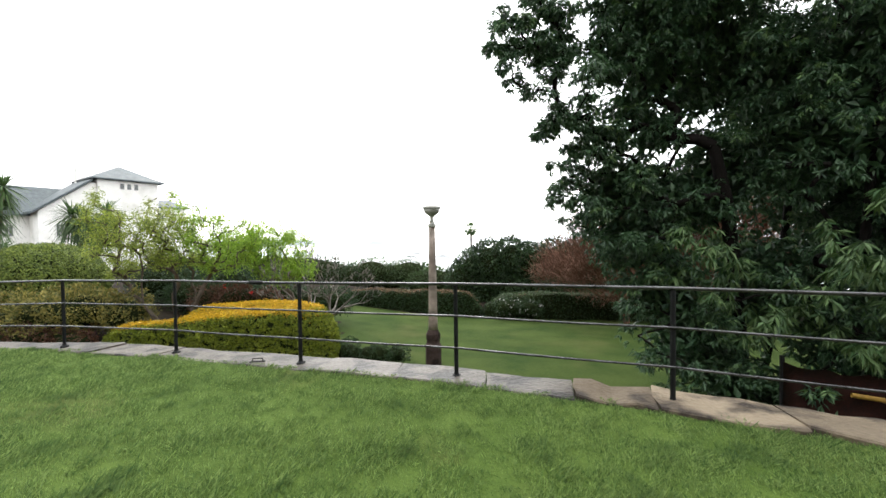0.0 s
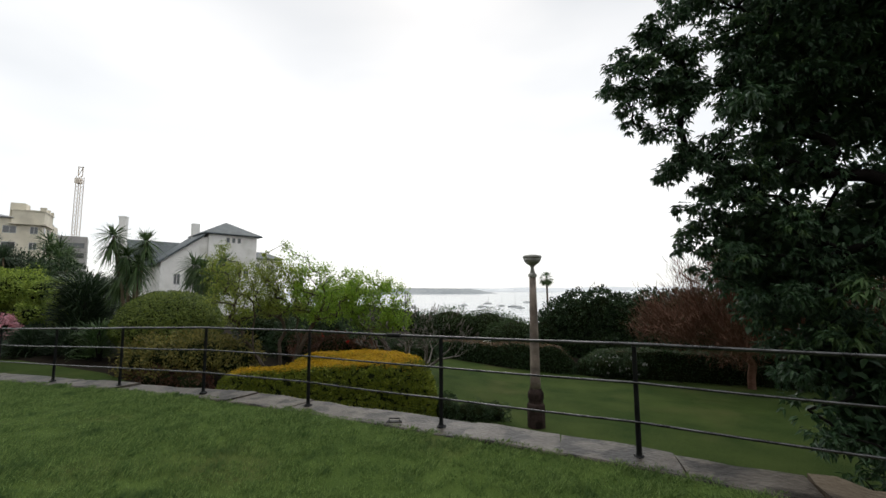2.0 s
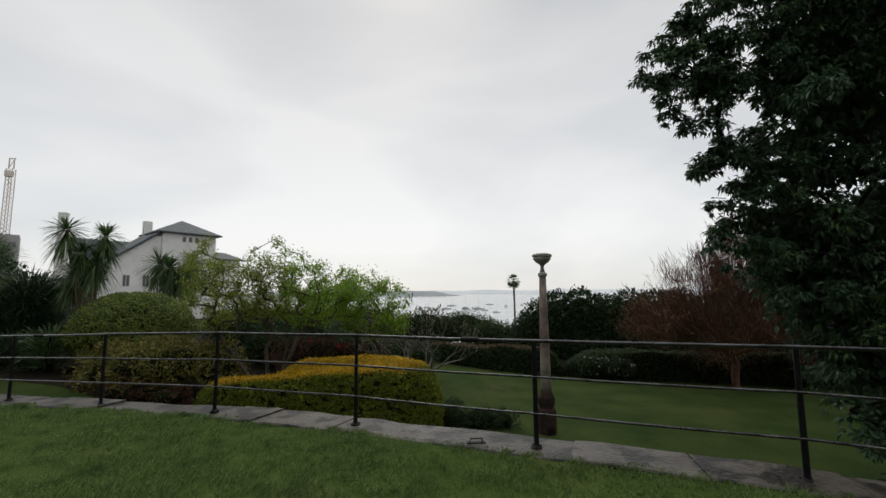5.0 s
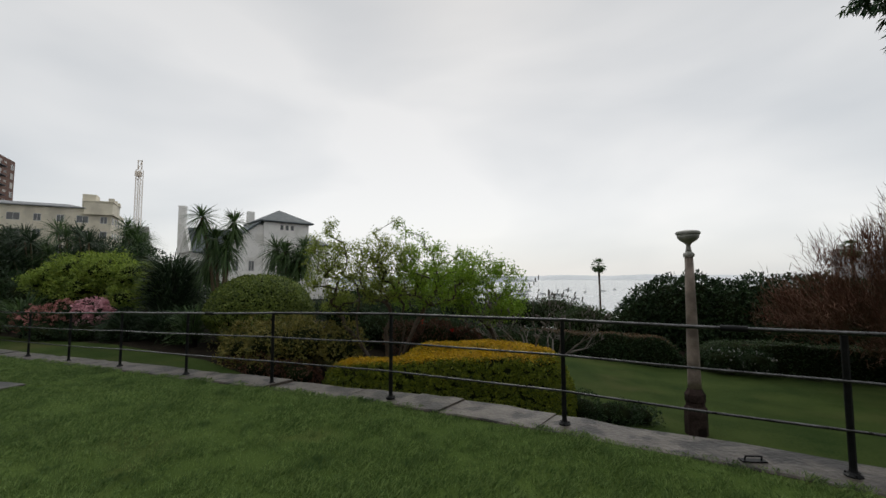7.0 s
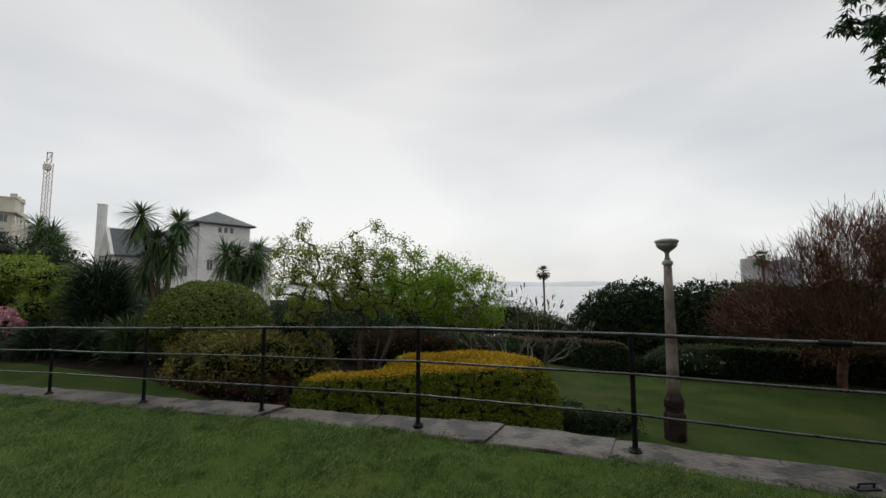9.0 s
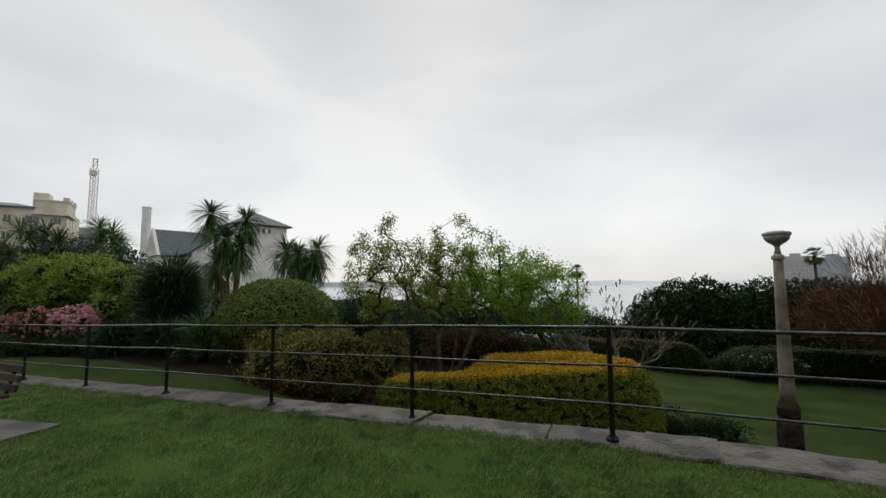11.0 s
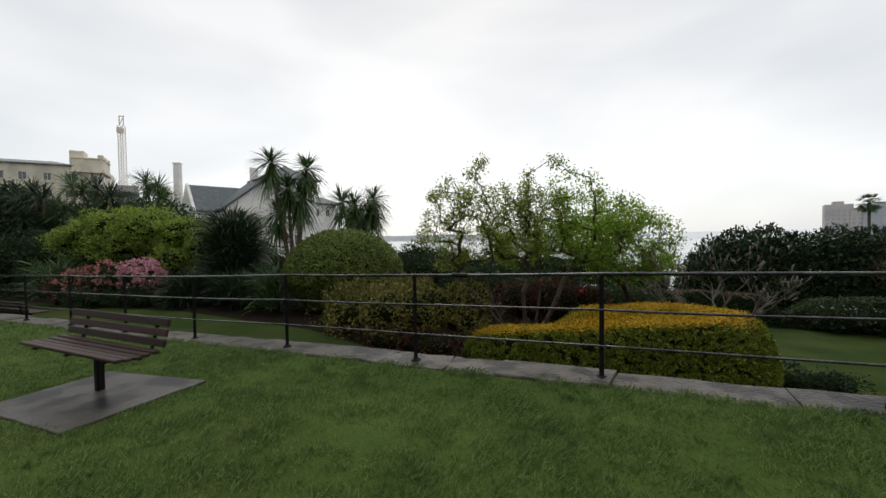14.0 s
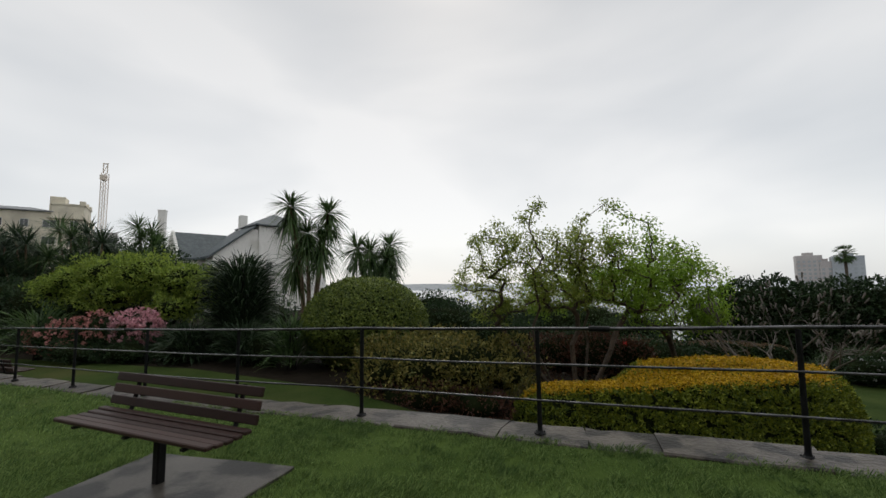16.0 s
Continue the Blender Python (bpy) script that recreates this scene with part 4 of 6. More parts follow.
for root, reach in (([(0, 0, -0.3), (-0.05, -0.1, 1.2), (-0.25, -0.2, 3.2), (-0.5, -0.3, 5.0), (-0.8, -0.4, 6.2)], lambda p: p[0] < 4.6),
                    ([(0.5, 0.6, -0.3), (0.9, 0.5, 2.0), (1.2, 0.5, 5.0), (1.5, 0.4, 8.5)], lambda p: 4.6 <= p[0] < 7.6),
                    ([(1.6, -0.4, -0.3), (1.9, -0.5, 2.5), (2.2, -0.5, 6.5), (2.6, -0.4, 9.5)], lambda p: p[0] >= 7.6)):
    goals = [tuple(p - np.array(EV)) for p, w, r in ev_sprays if reach(p)]
    attract(tb, root, goals[:: 1 if root[0][0] == 0 else 3], 0.0085, 0.46, 0.10, 3, rt)
link_mesh("trunk", tb.mesh("trunk"), M_DARKBARK, evergreen)
whorl_leaves(evergreen, EV, ev_sprays, 15, 7, 0.145, 0.29, M_TREELEAF, "crown")
whorl_leaves(evergreen, EV, [(p + w * 0.05, w, r) for p, w, r in ev_sprays if w[2] > -0.1][::2], 5, 7, 0.14, 0.28, M_TREETIP, "young_leaves", "lighter green young leaf tips", 0.9)
whorl_leaves(evergreen, EV, sprays(EV_LOW, 1.9, 0.26, 0.2), 6, 8, 0.25, 0.20, M_TREETIP, "drooping_foliage", "whorls of long drooping mid-green leaves", 1.0)
P, N = ellipsoid_points([(b[0] + 0.25, b[1] + 0.5, b[2], b[3] * 0.66, b[4] * 0.66, b[5] * 0.66) for b in EV_MASS if b[0] > 3.0], 9000, 0.9, 0.0)
crown_leaves(evergreen, EV, P, 7, 0.27, 0.45, M_TREELEAF, 0.2, "inner_foliage", 0.5)

# small spring tree over the golden hedge: several pale stems, sparse fresh leaves
SP = (-9.95, 10.85, -1.85)
spring = tree("spring_tree", SP, "small multi-stemmed tree with sparse fresh green leaves")
SP_BLOBS = [(-11.6, 10.0, 2.15, 0.60, 0.7, 0.50), (-10.6, 10.0, 2.00, 0.85, 0.8, 0.62), (-9.55, 10.5, 2.00, 0.85, 0.8, 0.62), (-8.55, 10.5, 1.95, 0.72, 0.8, 0.52), (-12.1, 10.6, 1.40, 0.66, 0.8, 0.55),
            (-11.1, 11.0, 1.05, 0.85, 0.8, 0.60), (-9.8, 10.9, 1.20, 1.10, 0.9, 0.50), (-8.3, 11.3, 1.15, 0.90, 0.9, 0.60), (-7.65, 11.3, 1.70, 0.55, 0.7, 0.45), (-11.8, 11.0, 0.60, 0.55, 0.6, 0.35), (-12.75, 11.3, 1.35, 0.25, 0.4, 0.35)]
SP_SPRIGS = [(-10.75, 9.2, 2.70), (-10.45, 8.9, 2.85), (-10.35, 8.65, 2.82), (-10.6, 9.0, 2.55), (-8.95, 9.85, 2.85), (-9.1, 9.9, 3.0), (-8.7, 9.9, 2.65), (-8.3, 10.0, 2.55), (-11.3, 9.4, 2.55), (-9.6, 9.6, 2.65), (-12.0, 10.0, 2.2), (-12.4, 10.2, 1.7), (-11.7, 9.7, 2.5)]
tb = Tubes(5)
rt = random.Random(5)
ends = []
local = [Vector(p) - Vector(SP) for p in in_blobs(SP_BLOBS, 560, rt, 0.3) + SP_SPRIGS * 2]
stems = [((-0.12, -0.05, -0.2), (-0.35, -0.15, 0.6), (-0.75, -0.35, 1.5)), ((0.02, 0.0, -0.2), (0.05, 0.05, 0.8), (0.0, 0.0, 1.7)), ((0.15, 0.02, -0.2), (0.45, 0.05, 0.7), (0.85, 0.05, 1.6)), ((0.05, 0.15, -0.2), (0.25, 0.35, 0.8), (0.35, 0.55, 1.7)), ((-0.05, 0.12, -0.2), (-0.55, 0.1, 0.7), (-1.3, 0.0, 1.6))]
for k, stem in enumerate(stems):
    mine = [g for g in local if min(range(len(stems)), key=lambda i: (Vector(stems[i][2]) - g).length) == k]
    if mine:
        ends += attract(tb, stem, mine, 0.0058, 0.46, 0.09, 3, rt)
link_mesh("trunk", tb.mesh("trunk"), M_BARK, spring)
T = np.array([tuple(p) for p, w in ends]) + np.array(SP)
right = T[:, 0] + 0.3 * R.normal(size=len(T)) > -9.0
tuft = T + R.normal(size=T.shape) * 0.05
crown_leaves(spring, SP, tuft[~right], 34, 0.078, 0.44, M_SPRING, 0.080, "foliage", 0.25)
crown_leaves(spring, SP, tuft[right], 42, 0.082, 0.46, M_SPRING2, 0.095, "foliage", 0.25)

# a second, fuller green tree behind it
S2 = (-7.3, 13.7, -2.3)
spring2 = tree("green_tree", S2, "small bushy tree with bright green spring leaves")
tb = Tubes(5)
rt = random.Random(8)
S2_BLOBS = [(-7.7, 12.8, 1.70, 0.80, 0.8, 0.55), (-7.0, 12.9, 1.25, 0.85, 0.8, 0.62), (-6.7, 12.7, 0.55, 0.55, 0.7, 0.45), (-8.5, 13.0, 1.15, 0.90, 0.8, 0.65), (-7.5, 13.0, 0.55, 1.20, 0.8, 0.55), (-9.6, 13.6, 1.25, 0.9, 0.8, 0.7), (-10.8, 13.8, 1.0, 0.9, 0.8, 0.7)]
ends = attract(tb, [(0, 0, -0.2), (0.02, 0, 0.8), (-0.1, 0, 1.6)], [Vector(p) - Vector(S2) for p in in_blobs(S2_BLOBS, 380, rt, 0.35)], 0.0055, 0.45, 0.09, 3, rt)
link_mesh("trunk", tb.mesh("trunk"), M_BARK, spring2)
T = np.array([tuple(p) for p, w in ends]) + np.array(S2)
crown_leaves(spring2, S2, T, 40, 0.088, 0.48, M_SPRING2, 0.10, "foliage", 0.25)

# bare frangipani with stubby pale branches
FR = (-5.5, 12.0, -2.35)
frangi = tree("frangipani", FR, "leafless frangipani with stubby pale grey branches")
tb = Tubes(6)
rt = random.Random(21)
tb.add([(0, 0, -0.2), (0.03, 0, 0.6), (0.0, 0.02, 1.25)], [0.11, 0.095, 0.085])
ends = []
for k in range(6):
    a = k * math.pi / 3 + 0.3
    grow(tb, Vector((0, 0.02, 1.15)), Vector((math.cos(a), math.sin(a), 0.60)), 0.80, 0.072, 5, ends, 0.52, 0.08, 0.80, (2, 2), 0.015, rt)
link_mesh("trunk", tb.mesh("trunk"), M_PALEBARK, frangi)
tb = Tubes(6)
for p, w in ends:
    up = (w + Vector((0, 0, 0.7))).normalized()
    tb.add([p - up * 0.02, p + up * 0.05, p + up * 0.09, p + up * 0.11], [0.011, 0.017, 0.018, 0.008])
tagged(link_mesh("stub_growth", tb.mesh("stub_growth"), M_PALEBARK, frangi, "blunt stubby branch ends"), kind="stuff")

# russet bare tree beyond the lower lawn
RU = (6.6, 21.8, -2.95)
russet = tree("russet_tree", RU, "bare bushy tree with dense russet twigs")
tb = Tubes(4)
rt = random.Random(33)
RU_BLOBS = [(3.4, 21.4, 0.0, 1.7, 1.3, 1.2), (5.0, 21.2, 1.3, 1.8, 1.4, 1.5), (7.0, 21.2, 2.4, 2.0, 1.5, 1.8), (9.2, 21.2, 2.8, 2.1, 1.6, 2.1), (6.2, 21.4, -0.5, 2.4, 1.4, 1.1), (9.5, 21.4, -0.2, 2.4, 1.4, 1.4), (11.6, 21.6, 2.6, 2.4, 1.6, 2.3), (14.0, 21.8, 3.0, 2.4, 1.6, 2.6), (12.5, 21.5, -0.3, 2.6, 1.4, 1.6)]
ends = attract(tb, [(0, 0, -0.2), (0.0, 0, 0.5), (0.1, 0.0, 1.1)], [Vector(p) - Vector(RU) for p in in_blobs(RU_BLOBS, 620, rt, 0.2)], 0.012, 0.42, 0.12, 2, rt)
link_mesh("trunk", tb.mesh("trunk"), M_REDTWIG, russet)
T = np.array([tuple(p) for p, w in ends])
W = np.array([tuple(w) for p, w in ends])
k = 96
P = np.repeat(T, k, 0) - np.repeat(W, k, 0) * R.random((len(T) * k, 1)) * 0.7 + R.normal(size=(len(T) * k, 3)) * 0.30
c = np.array([0.3, 0, 1.4])
D = unit(P - c) * 0.8 + R.normal(size=P.shape) * 0.5 + np.array([0, 0, 0.45])
tagged(link_mesh("twig_mass", strap_mesh("twig_mass", P, D, 0.55, 0.017, 0.05, 2), M_REDTWIG, russet, "dense russet twigs"), kind="stuff")

# ---- clipped hedges of the lower garden ----


def wall_hedge(name, x0, x1, y0, y1, top, n, size, mats, label, up_split=None, lumps=0.12, seed=2.0):
    cx, cy = (x0 + x1) / 2, (y0 + y1) / 2
    plan = ring_plan(cx, cy, (x1 - x0) / 2, (y1 - y0) / 2, 64, 0.0, 7.0)
    V, F = loaf(plan, lambda x, y: top + lumps * 1.3 * noise.noise((x * 0.6, y * 0.6, seed)), lambda x, y: lower_z(x, y) - 0.15, 16, 9.0, lumps, seed)
    return clipped(name, V, F, n, size, mats, label, "hedge", up_split)


wall_hedge("low_hedge", -9.5, -1.0, 22.5, 23.7, -1.50, 16000, 0.11, (M_DARKLEAF, M_BROWNHEDGE), "low clipped dark hedge with a browned top", 0.7)
wall_hedge("low_hedge", -0.9, 15.0, 22.6, 24.0, -1.60, 18000, 0.11, (M_DARKLEAF, M_MIDLEAF), "low clipped dark green hedge behind the lawn", 0.7)
rh = random.Random(14)
loose_shrub("tall_hedge", [(-2.9, 30.2, -1.7, 1.3, 1.2, 1.6), (-2.0, 30.6, -1.1, 1.5, 1.3, 1.9)] + [(-0.8 + i * 1.55, 30.7 + rh.uniform(-0.3, 0.3), -0.75 + rh.uniform(-0.25, 0.3), 1.6, 1.4, 2.05) for i in range(14)]
            + [(-2.6 + i * 1.55, 30.1 + rh.uniform(-0.2, 0.2), -2.45 + rh.uniform(-0.15, 0.2), 1.5, 1.1, 1.45) for i in range(15)],
            85000, 0.25, M_DARKLEAF, "tall dense dark green hedge with an uneven top", "hedge", shell=0.10, rough=0.08)
loose_shrub("white_flower_bush", [(0.6, 22.0, -2.25, 0.9, 0.5, 0.5), (1.7, 22.1, -2.3, 0.7, 0.5, 0.45)], 3500, 0.09, M_DARKLEAF, "dark low bush dotted with white flowers",
            flowers=[("white_blossom", 150, 0.055, M_WHITEPETAL, [(0.6, 22.0, -2.2, 0.95, 0.55, 0.5), (1.7, 22.1, -2.25, 0.75, 0.55, 0.45)])])
for cx, cy, ztop, r, mat in [(-13.5, 40, -0.1, 2.7, M_MIDLEAF), (-9.6, 41, -0.3, 2.5, M_MIDLEAF), (-6.4, 38, -1.0, 2.2, M_MIDLEAF), (-17.5, 37, 0.1, 2.8, M_DARKLEAF), (-22, 33, -0.2, 3.2, M_DARKLEAF),
                             (-26.5, 30, 0.3, 3.2, M_DARKLEAF), (-20.5, 24, -0.2, 2.4, M_DARKLEAF), (-16.5, 25, -0.5, 2.2, M_DARKLEAF)]:
    z = ztop - r * 0.7
    loose_shrub("garden_shrub", [(cx, cy, z, r, r * 0.8, r * 0.7), (cx + r * 0.7, cy + 0.6, z - 0.35, r * 0.75, r * 0.6, r * 0.6), (cx - r * 0.7, cy + 0.3, z - 0.2, r * 0.8, r * 0.6, r * 0.55)], 6500, 0.20, mat,
                "rounded green shrub on the slope to the water")

# ---- strap-leaved plants ----


def rosette(centre, n, spread_low=-0.5):
    a = R.uniform(0, 2 * math.pi, n)
    e = R.uniform(spread_low, 1.4, n)
    D = np.stack([np.cos(a) * np.cos(e), np.sin(a) * np.cos(e), np.sin(e)], 1)
    return np.tile(np.array(centre), (n, 1)) + D * 0.05, D


def cabbage_tree(base, heads, label, leaf=0.85, blades=135, skirt=True, mat=M_STRAP):
    """Bare stems with a spiky head of strap leaves on each, and a skirt of older leaves hanging below."""
    t = thing("cabbage_tree", base, label, "tree")
    b = Vector(base)
    for hx, hy, hz, r in heads:
        h = Vector((hx, hy, hz)) - b
        tb = Tubes(8)
        mid = Vector((h.x * 0.45 + 0.08, h.y * 0.45, h.z * 0.55))
        tb.add([(0.12 * r, 0.1, -0.2), mid * 0.5, mid, h.lerp(mid, 0.35), h], [0.085, 0.07, 0.06, 0.052, 0.05])
        stem = link_mesh("stem", tb.mesh("stem"), M_TANBARK, t)
        P, D = rosette(h, blades)
        link_mesh("leaf_head", strap_mesh("leaf_head", P, D, leaf * r, 0.040, 0.38, 4), mat, stem)
        if skirt:
            k = 110
            a = R.uniform(0, 2 * math.pi, k)
            s = R.uniform(0.02, 0.42, k)
            P = np.array(h) + np.stack([np.cos(a) * 0.06, np.sin(a) * 0.06, -s * leaf * 1.6], 1)
            D = np.stack([np.cos(a), np.sin(a), R.uniform(-1.4, 0.0, k)], 1)
            link_mesh("leaf_skirt", strap_mesh("leaf_skirt", P, D, leaf * r * 0.8, 0.040, 0.75, 4), mat, stem, "older hanging leaves")
    return t


cabbage_tree((-18.0, 11.4, -1.1), [(-18.15, 10.70, 3.78, 0.92), (-17.25, 11.40, 3.60, 0.86), (-17.75, 11.0, 2.95, 0.95), (-17.35, 11.2, 2.65, 0.95), (-18.35, 11.2, 2.15, 1.0)], "tall cabbage tree with spiky strap-leaf heads")
cabbage_tree((-17.6, 14.6, -1.2), [(-18.0, 14.3, 2.75, 1.05), (-16.9, 14.9, 2.85, 1.05), (-17.4, 14.6, 2.2, 1.1), (-17.45, 14.3, 2.6, 1.0), (-16.8, 14.5, 2.3, 1.0)], "shorter cabbage tree behind the clipped dome", 0.9)


def spiky_clump(base, height, radius, n, label, mat=M_STRAPDARK, leaf=0.9, name="spiky_shrub"):
    """A dense upright clump of arching strap leaves."""
    t = thing(name, base, label, "shrub")
    tb = Tubes(7)
    tb.add([(0, 0, -0.2), (0.05, 0, height * 0.4), (0, 0.04, height * 0.75)], [0.14, 0.11, 0.08])
    link_mesh("stem", tb.mesh("stem"), M_DARKBARK, t)
    d = unit(R.normal(size=(n, 3)))
    d[:, 2] = np.abs(d[:, 2]) * 1.0
    P = np.stack([d[:, 0] * radius * 0.45, d[:, 1] * radius * 0.45, R.uniform(0.08, 0.78, n) * height], 1)
    D = d + np.array([0, 0, 0.45]) + R.normal(size=(n, 3)) * 0.15
    tagged(link_mesh("leaves", strap_mesh("leaves", P, D, leaf, 0.035, 0.45, 4), mat, t), kind="stuff")
    return t


spiky_clump((-20.6, 11.3, -1.0), 3.9, 1.6, 2500, "dense dark green spiky strap-leaved shrub")
spiky_clump((-21.6, 12.3, -1.0), 3.8, 1.5, 1700, "dense dark green spiky strap-leaved shrub")
spiky_clump((-19.3, 10.2, -0.95), 1.2, 1.0, 700, "low dark clump of grassy strap leaves", leaf=0.7)
spiky_clump((-21.2, 9.9, -0.95), 1.1, 1.0, 700, "low dark clump of grassy strap leaves", leaf=0.7)
spiky_clump((-17.4, 10.0, -1.0), 1.5, 0.9, 600, "low dark clump of grassy strap leaves", M_STRAP, leaf=0.7)
spiky_clump((-28.3, 9.6, -1.1), 1.7, 1.4, 420, "dark spiky agave-like plant", M_STRAP, leaf=1.2)
loose_shrub("dark_bush", [(-23.0, 10.8, -0.5, 1.3, 0.7, 0.6), (-20.5, 10.6, -0.55, 1.1, 0.6, 0.5), (-18.6, 10.3, -0.6, 0.9, 0.6, 0.6), (-25.6, 9.2, -0.8, 1.3, 0.5, 0.4), (-23.6, 9.6, -0.75, 1.2, 0.5, 0.45), (-21.8, 9.9, -0.75, 1.2, 0.5, 0.45)], 15000, 0.09, M_DARKLEAF, "dark green low bush in front of the spiky plants")
loose_shrub("azalea_bush", [(-24.0, 10.2, -0.25, 1.0, 0.7, 0.75), (-25.6, 9.9, -0.3, 1.1, 0.7, 0.7), (-27.2, 9.6, -0.45, 1.0, 0.7, 0.6)], 16000, 0.075, M_DARKLEAF, "azalea bush with patches of pink and salmon flowers",
            flowers=[("pink_blossom", 1300, 0.085, M_PINK, [(-23.9, 10.1, -0.05, 0.95, 0.7, 0.62)]), ("salmon_blossom", 900, 0.085, M_SALMON, [(-25.7, 9.85, -0.22, 1.1, 0.7, 0.7), (-27.2, 9.55, -0.4, 1.0, 0.7, 0.6)])])
LIME = [(-29.9, 10.9, 1.35, 0.8, 0.8, 0.50), (-28.9, 11.0, 1.60, 1.1, 0.9, 0.66), (-27.4, 11.3, 1.80, 1.3, 1.0, 0.72), (-25.7, 11.5, 1.80, 1.3, 1.0, 0.72), (-24.2, 11.9, 1.55, 1.1, 1.0, 0.70), (-23.1, 12.1, 1.15, 0.9, 0.9, 0.62), (-26.6, 10.9, 1.05, 1.3, 0.8, 0.45), (-23.9, 11.4, 0.55, 0.9, 0.8, 0.40)]
loose_shrub("lime_shrub", LIME, 30000, 0.13, M_LIME, "bright lime-green leafy shrub", stems=5, rough=0.55, shell=0.25)
# mass of yuccas behind
for i, (x, y, z) in enumerate([(-33.5, 14.5, 4.1), (-36.0, 14.5, 4.5), (-32.0, 16.0, 2.7), (-38.5, 13.8, 4.2), (-34.0, 17.5, 4.2), (-29.0, 17.8, 1.6), (-41.0, 14.0, 4.2), (-35.0, 18.0, 5.0), (-27.0, 18.6, 1.0)]):
    b = (x, y, lower_z(x, y))
    t = cabbage_tree(b, [(x - 0.8, y - 0.3, z, 1.2), (x + 0.7, y - 0.5, z - 0.5, 1.25), (x, y + 0.4, z - 1.0, 1.3), (x - 0.3, y - 0.9, z - 1.6, 1.3), (x + 0.9, y - 0.6, z - 2.1, 1.3)], "branching green yucca with sword leaves", 1.15, 150, False, M_STRAP if i % 3 else M_STRAPDARK)
loose_shrub("dark_bush", [(-32, 16.2, 1.2, 3.2, 1.5, 2.4), (-36, 15.8, 1.7, 4.0, 1.5, 2.6), (-42, 14.8, 1.3, 4.0, 1.5, 2.6), (-27.0, 18.5, -0.3, 2.6, 1.5, 1.3)], 20000, 0.2, M_DARKLEAF, "dense dark green bush under the yuccas")


def broad_tree(base, blobs, n, size, mat, label, bark=M_DARKBARK, name="garden_tree", slim=0.5):
    """A full-crowned tree: trunk, limbs into each lump of the crown, leaf clusters over the lumps."""
    t = tree(name, base, label)
    b = Vector(base)
    tb = Tubes(7)
    c = sum((Vector(q[:3]) for q in blobs), Vector()) / len(blobs) - b
    fork = Vector((c.x * 0.2, c.y * 0.2, max(c.z * 0.4, 0.6)))
    tb.add([(0, 0, -0.2), fork * 0.5, fork], [0.26, 0.22, 0.18])
    for q in blobs:
        e = Vector(q[:3]) - b
        tb.add([fork, fork.lerp(e, 0.5) + Vector((0, 0, 0.2)), e], [0.13, 0.08, 0.04])
    link_mesh("trunk", tb.mesh("trunk"), bark, t)
    P, N = ellipsoid_points(blobs, n, 0.35, 0.7)
    crown_leaves(t, base, P, 6, size, slim, mat, size * 1.1, "crown", 0.1, N)
    # closed lumps in the near-black core colour paint the shade within the crown
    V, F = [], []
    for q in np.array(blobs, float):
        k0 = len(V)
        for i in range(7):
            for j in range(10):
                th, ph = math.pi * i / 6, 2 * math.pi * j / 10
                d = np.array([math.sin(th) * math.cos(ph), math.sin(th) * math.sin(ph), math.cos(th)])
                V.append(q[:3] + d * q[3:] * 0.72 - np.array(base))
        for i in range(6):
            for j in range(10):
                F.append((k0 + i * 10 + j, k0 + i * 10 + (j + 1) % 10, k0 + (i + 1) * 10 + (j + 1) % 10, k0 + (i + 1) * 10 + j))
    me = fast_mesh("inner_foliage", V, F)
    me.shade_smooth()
    link_mesh("inner_foliage", me, M_CORESHADE, t)
    return t


broad_tree((-46, 9.0, -1.4), [(-46.5, 8.2, 3.6, 3.2, 3.0, 2.6), (-44.0, 10.5, 2.6, 3.0, 2.6, 2.6), (-48.0, 11, 4.6, 3.4, 3.0, 3.0), (-44, 13.5, 2.6, 3.2, 2.6, 2.4), (-47, 6.6, 1.8, 2.6, 2.2, 2.4), (-50, 8, 5.0, 3.0, 3.0, 2.8),
                              (-44, 9.0, 0.6, 3.4, 2.6, 1.8), (-41, 13.0, 1.2, 2.6, 2.0, 2.0), (-47, 9.5, 6.2, 2.6, 2.6, 1.8)], 11000, 0.24, M_DARKLEAF, "large dense dark green tree by the street")
def tufted_tree(base, blobs, tufts, blades, leaf, label):
    """Branches that each end in a round tuft of narrow leaves."""
    t = tree("pale_tree", base, label)
    b = np.array(base)
    P, N = ellipsoid_points(blobs, tufts, 0.25, 0.75)
    tb = Tubes(5)
    attract(tb, [(0, 0, -0.2), (0.02, 0, 0.5), (0, 0, 0.9)], [tuple(p - b) for p in P], 0.014, 0.42, 0.1, 2, random.Random(4))
    link_mesh("trunk", tb.mesh("trunk"), M_BARK, t)
    Q = np.repeat(P - b, blades, 0)
    D = np.repeat(N, blades, 0) * 0.55 + unit(R.normal(size=Q.shape)) + np.array([0, 0, 0.15])
    tagged(link_mesh("leaf_tufts", strap_mesh("leaf_tufts", Q, D, leaf, 0.040, 0.30, 3), M_PALELEAF, t, "round tufts of narrow pale leaves"), kind="stuff")
    P, N = ellipsoid_points([(q[0], q[1], q[2] - 0.1, q[3] * 0.75, q[4] * 0.75, q[5] * 0.72) for q in blobs], 5000, 0.6, 0.2)
    crown_leaves(t, base, P, 2, 0.26, 0.25, M_MIDLEAF, 0.1, "inner_foliage", 0.2)
    return t


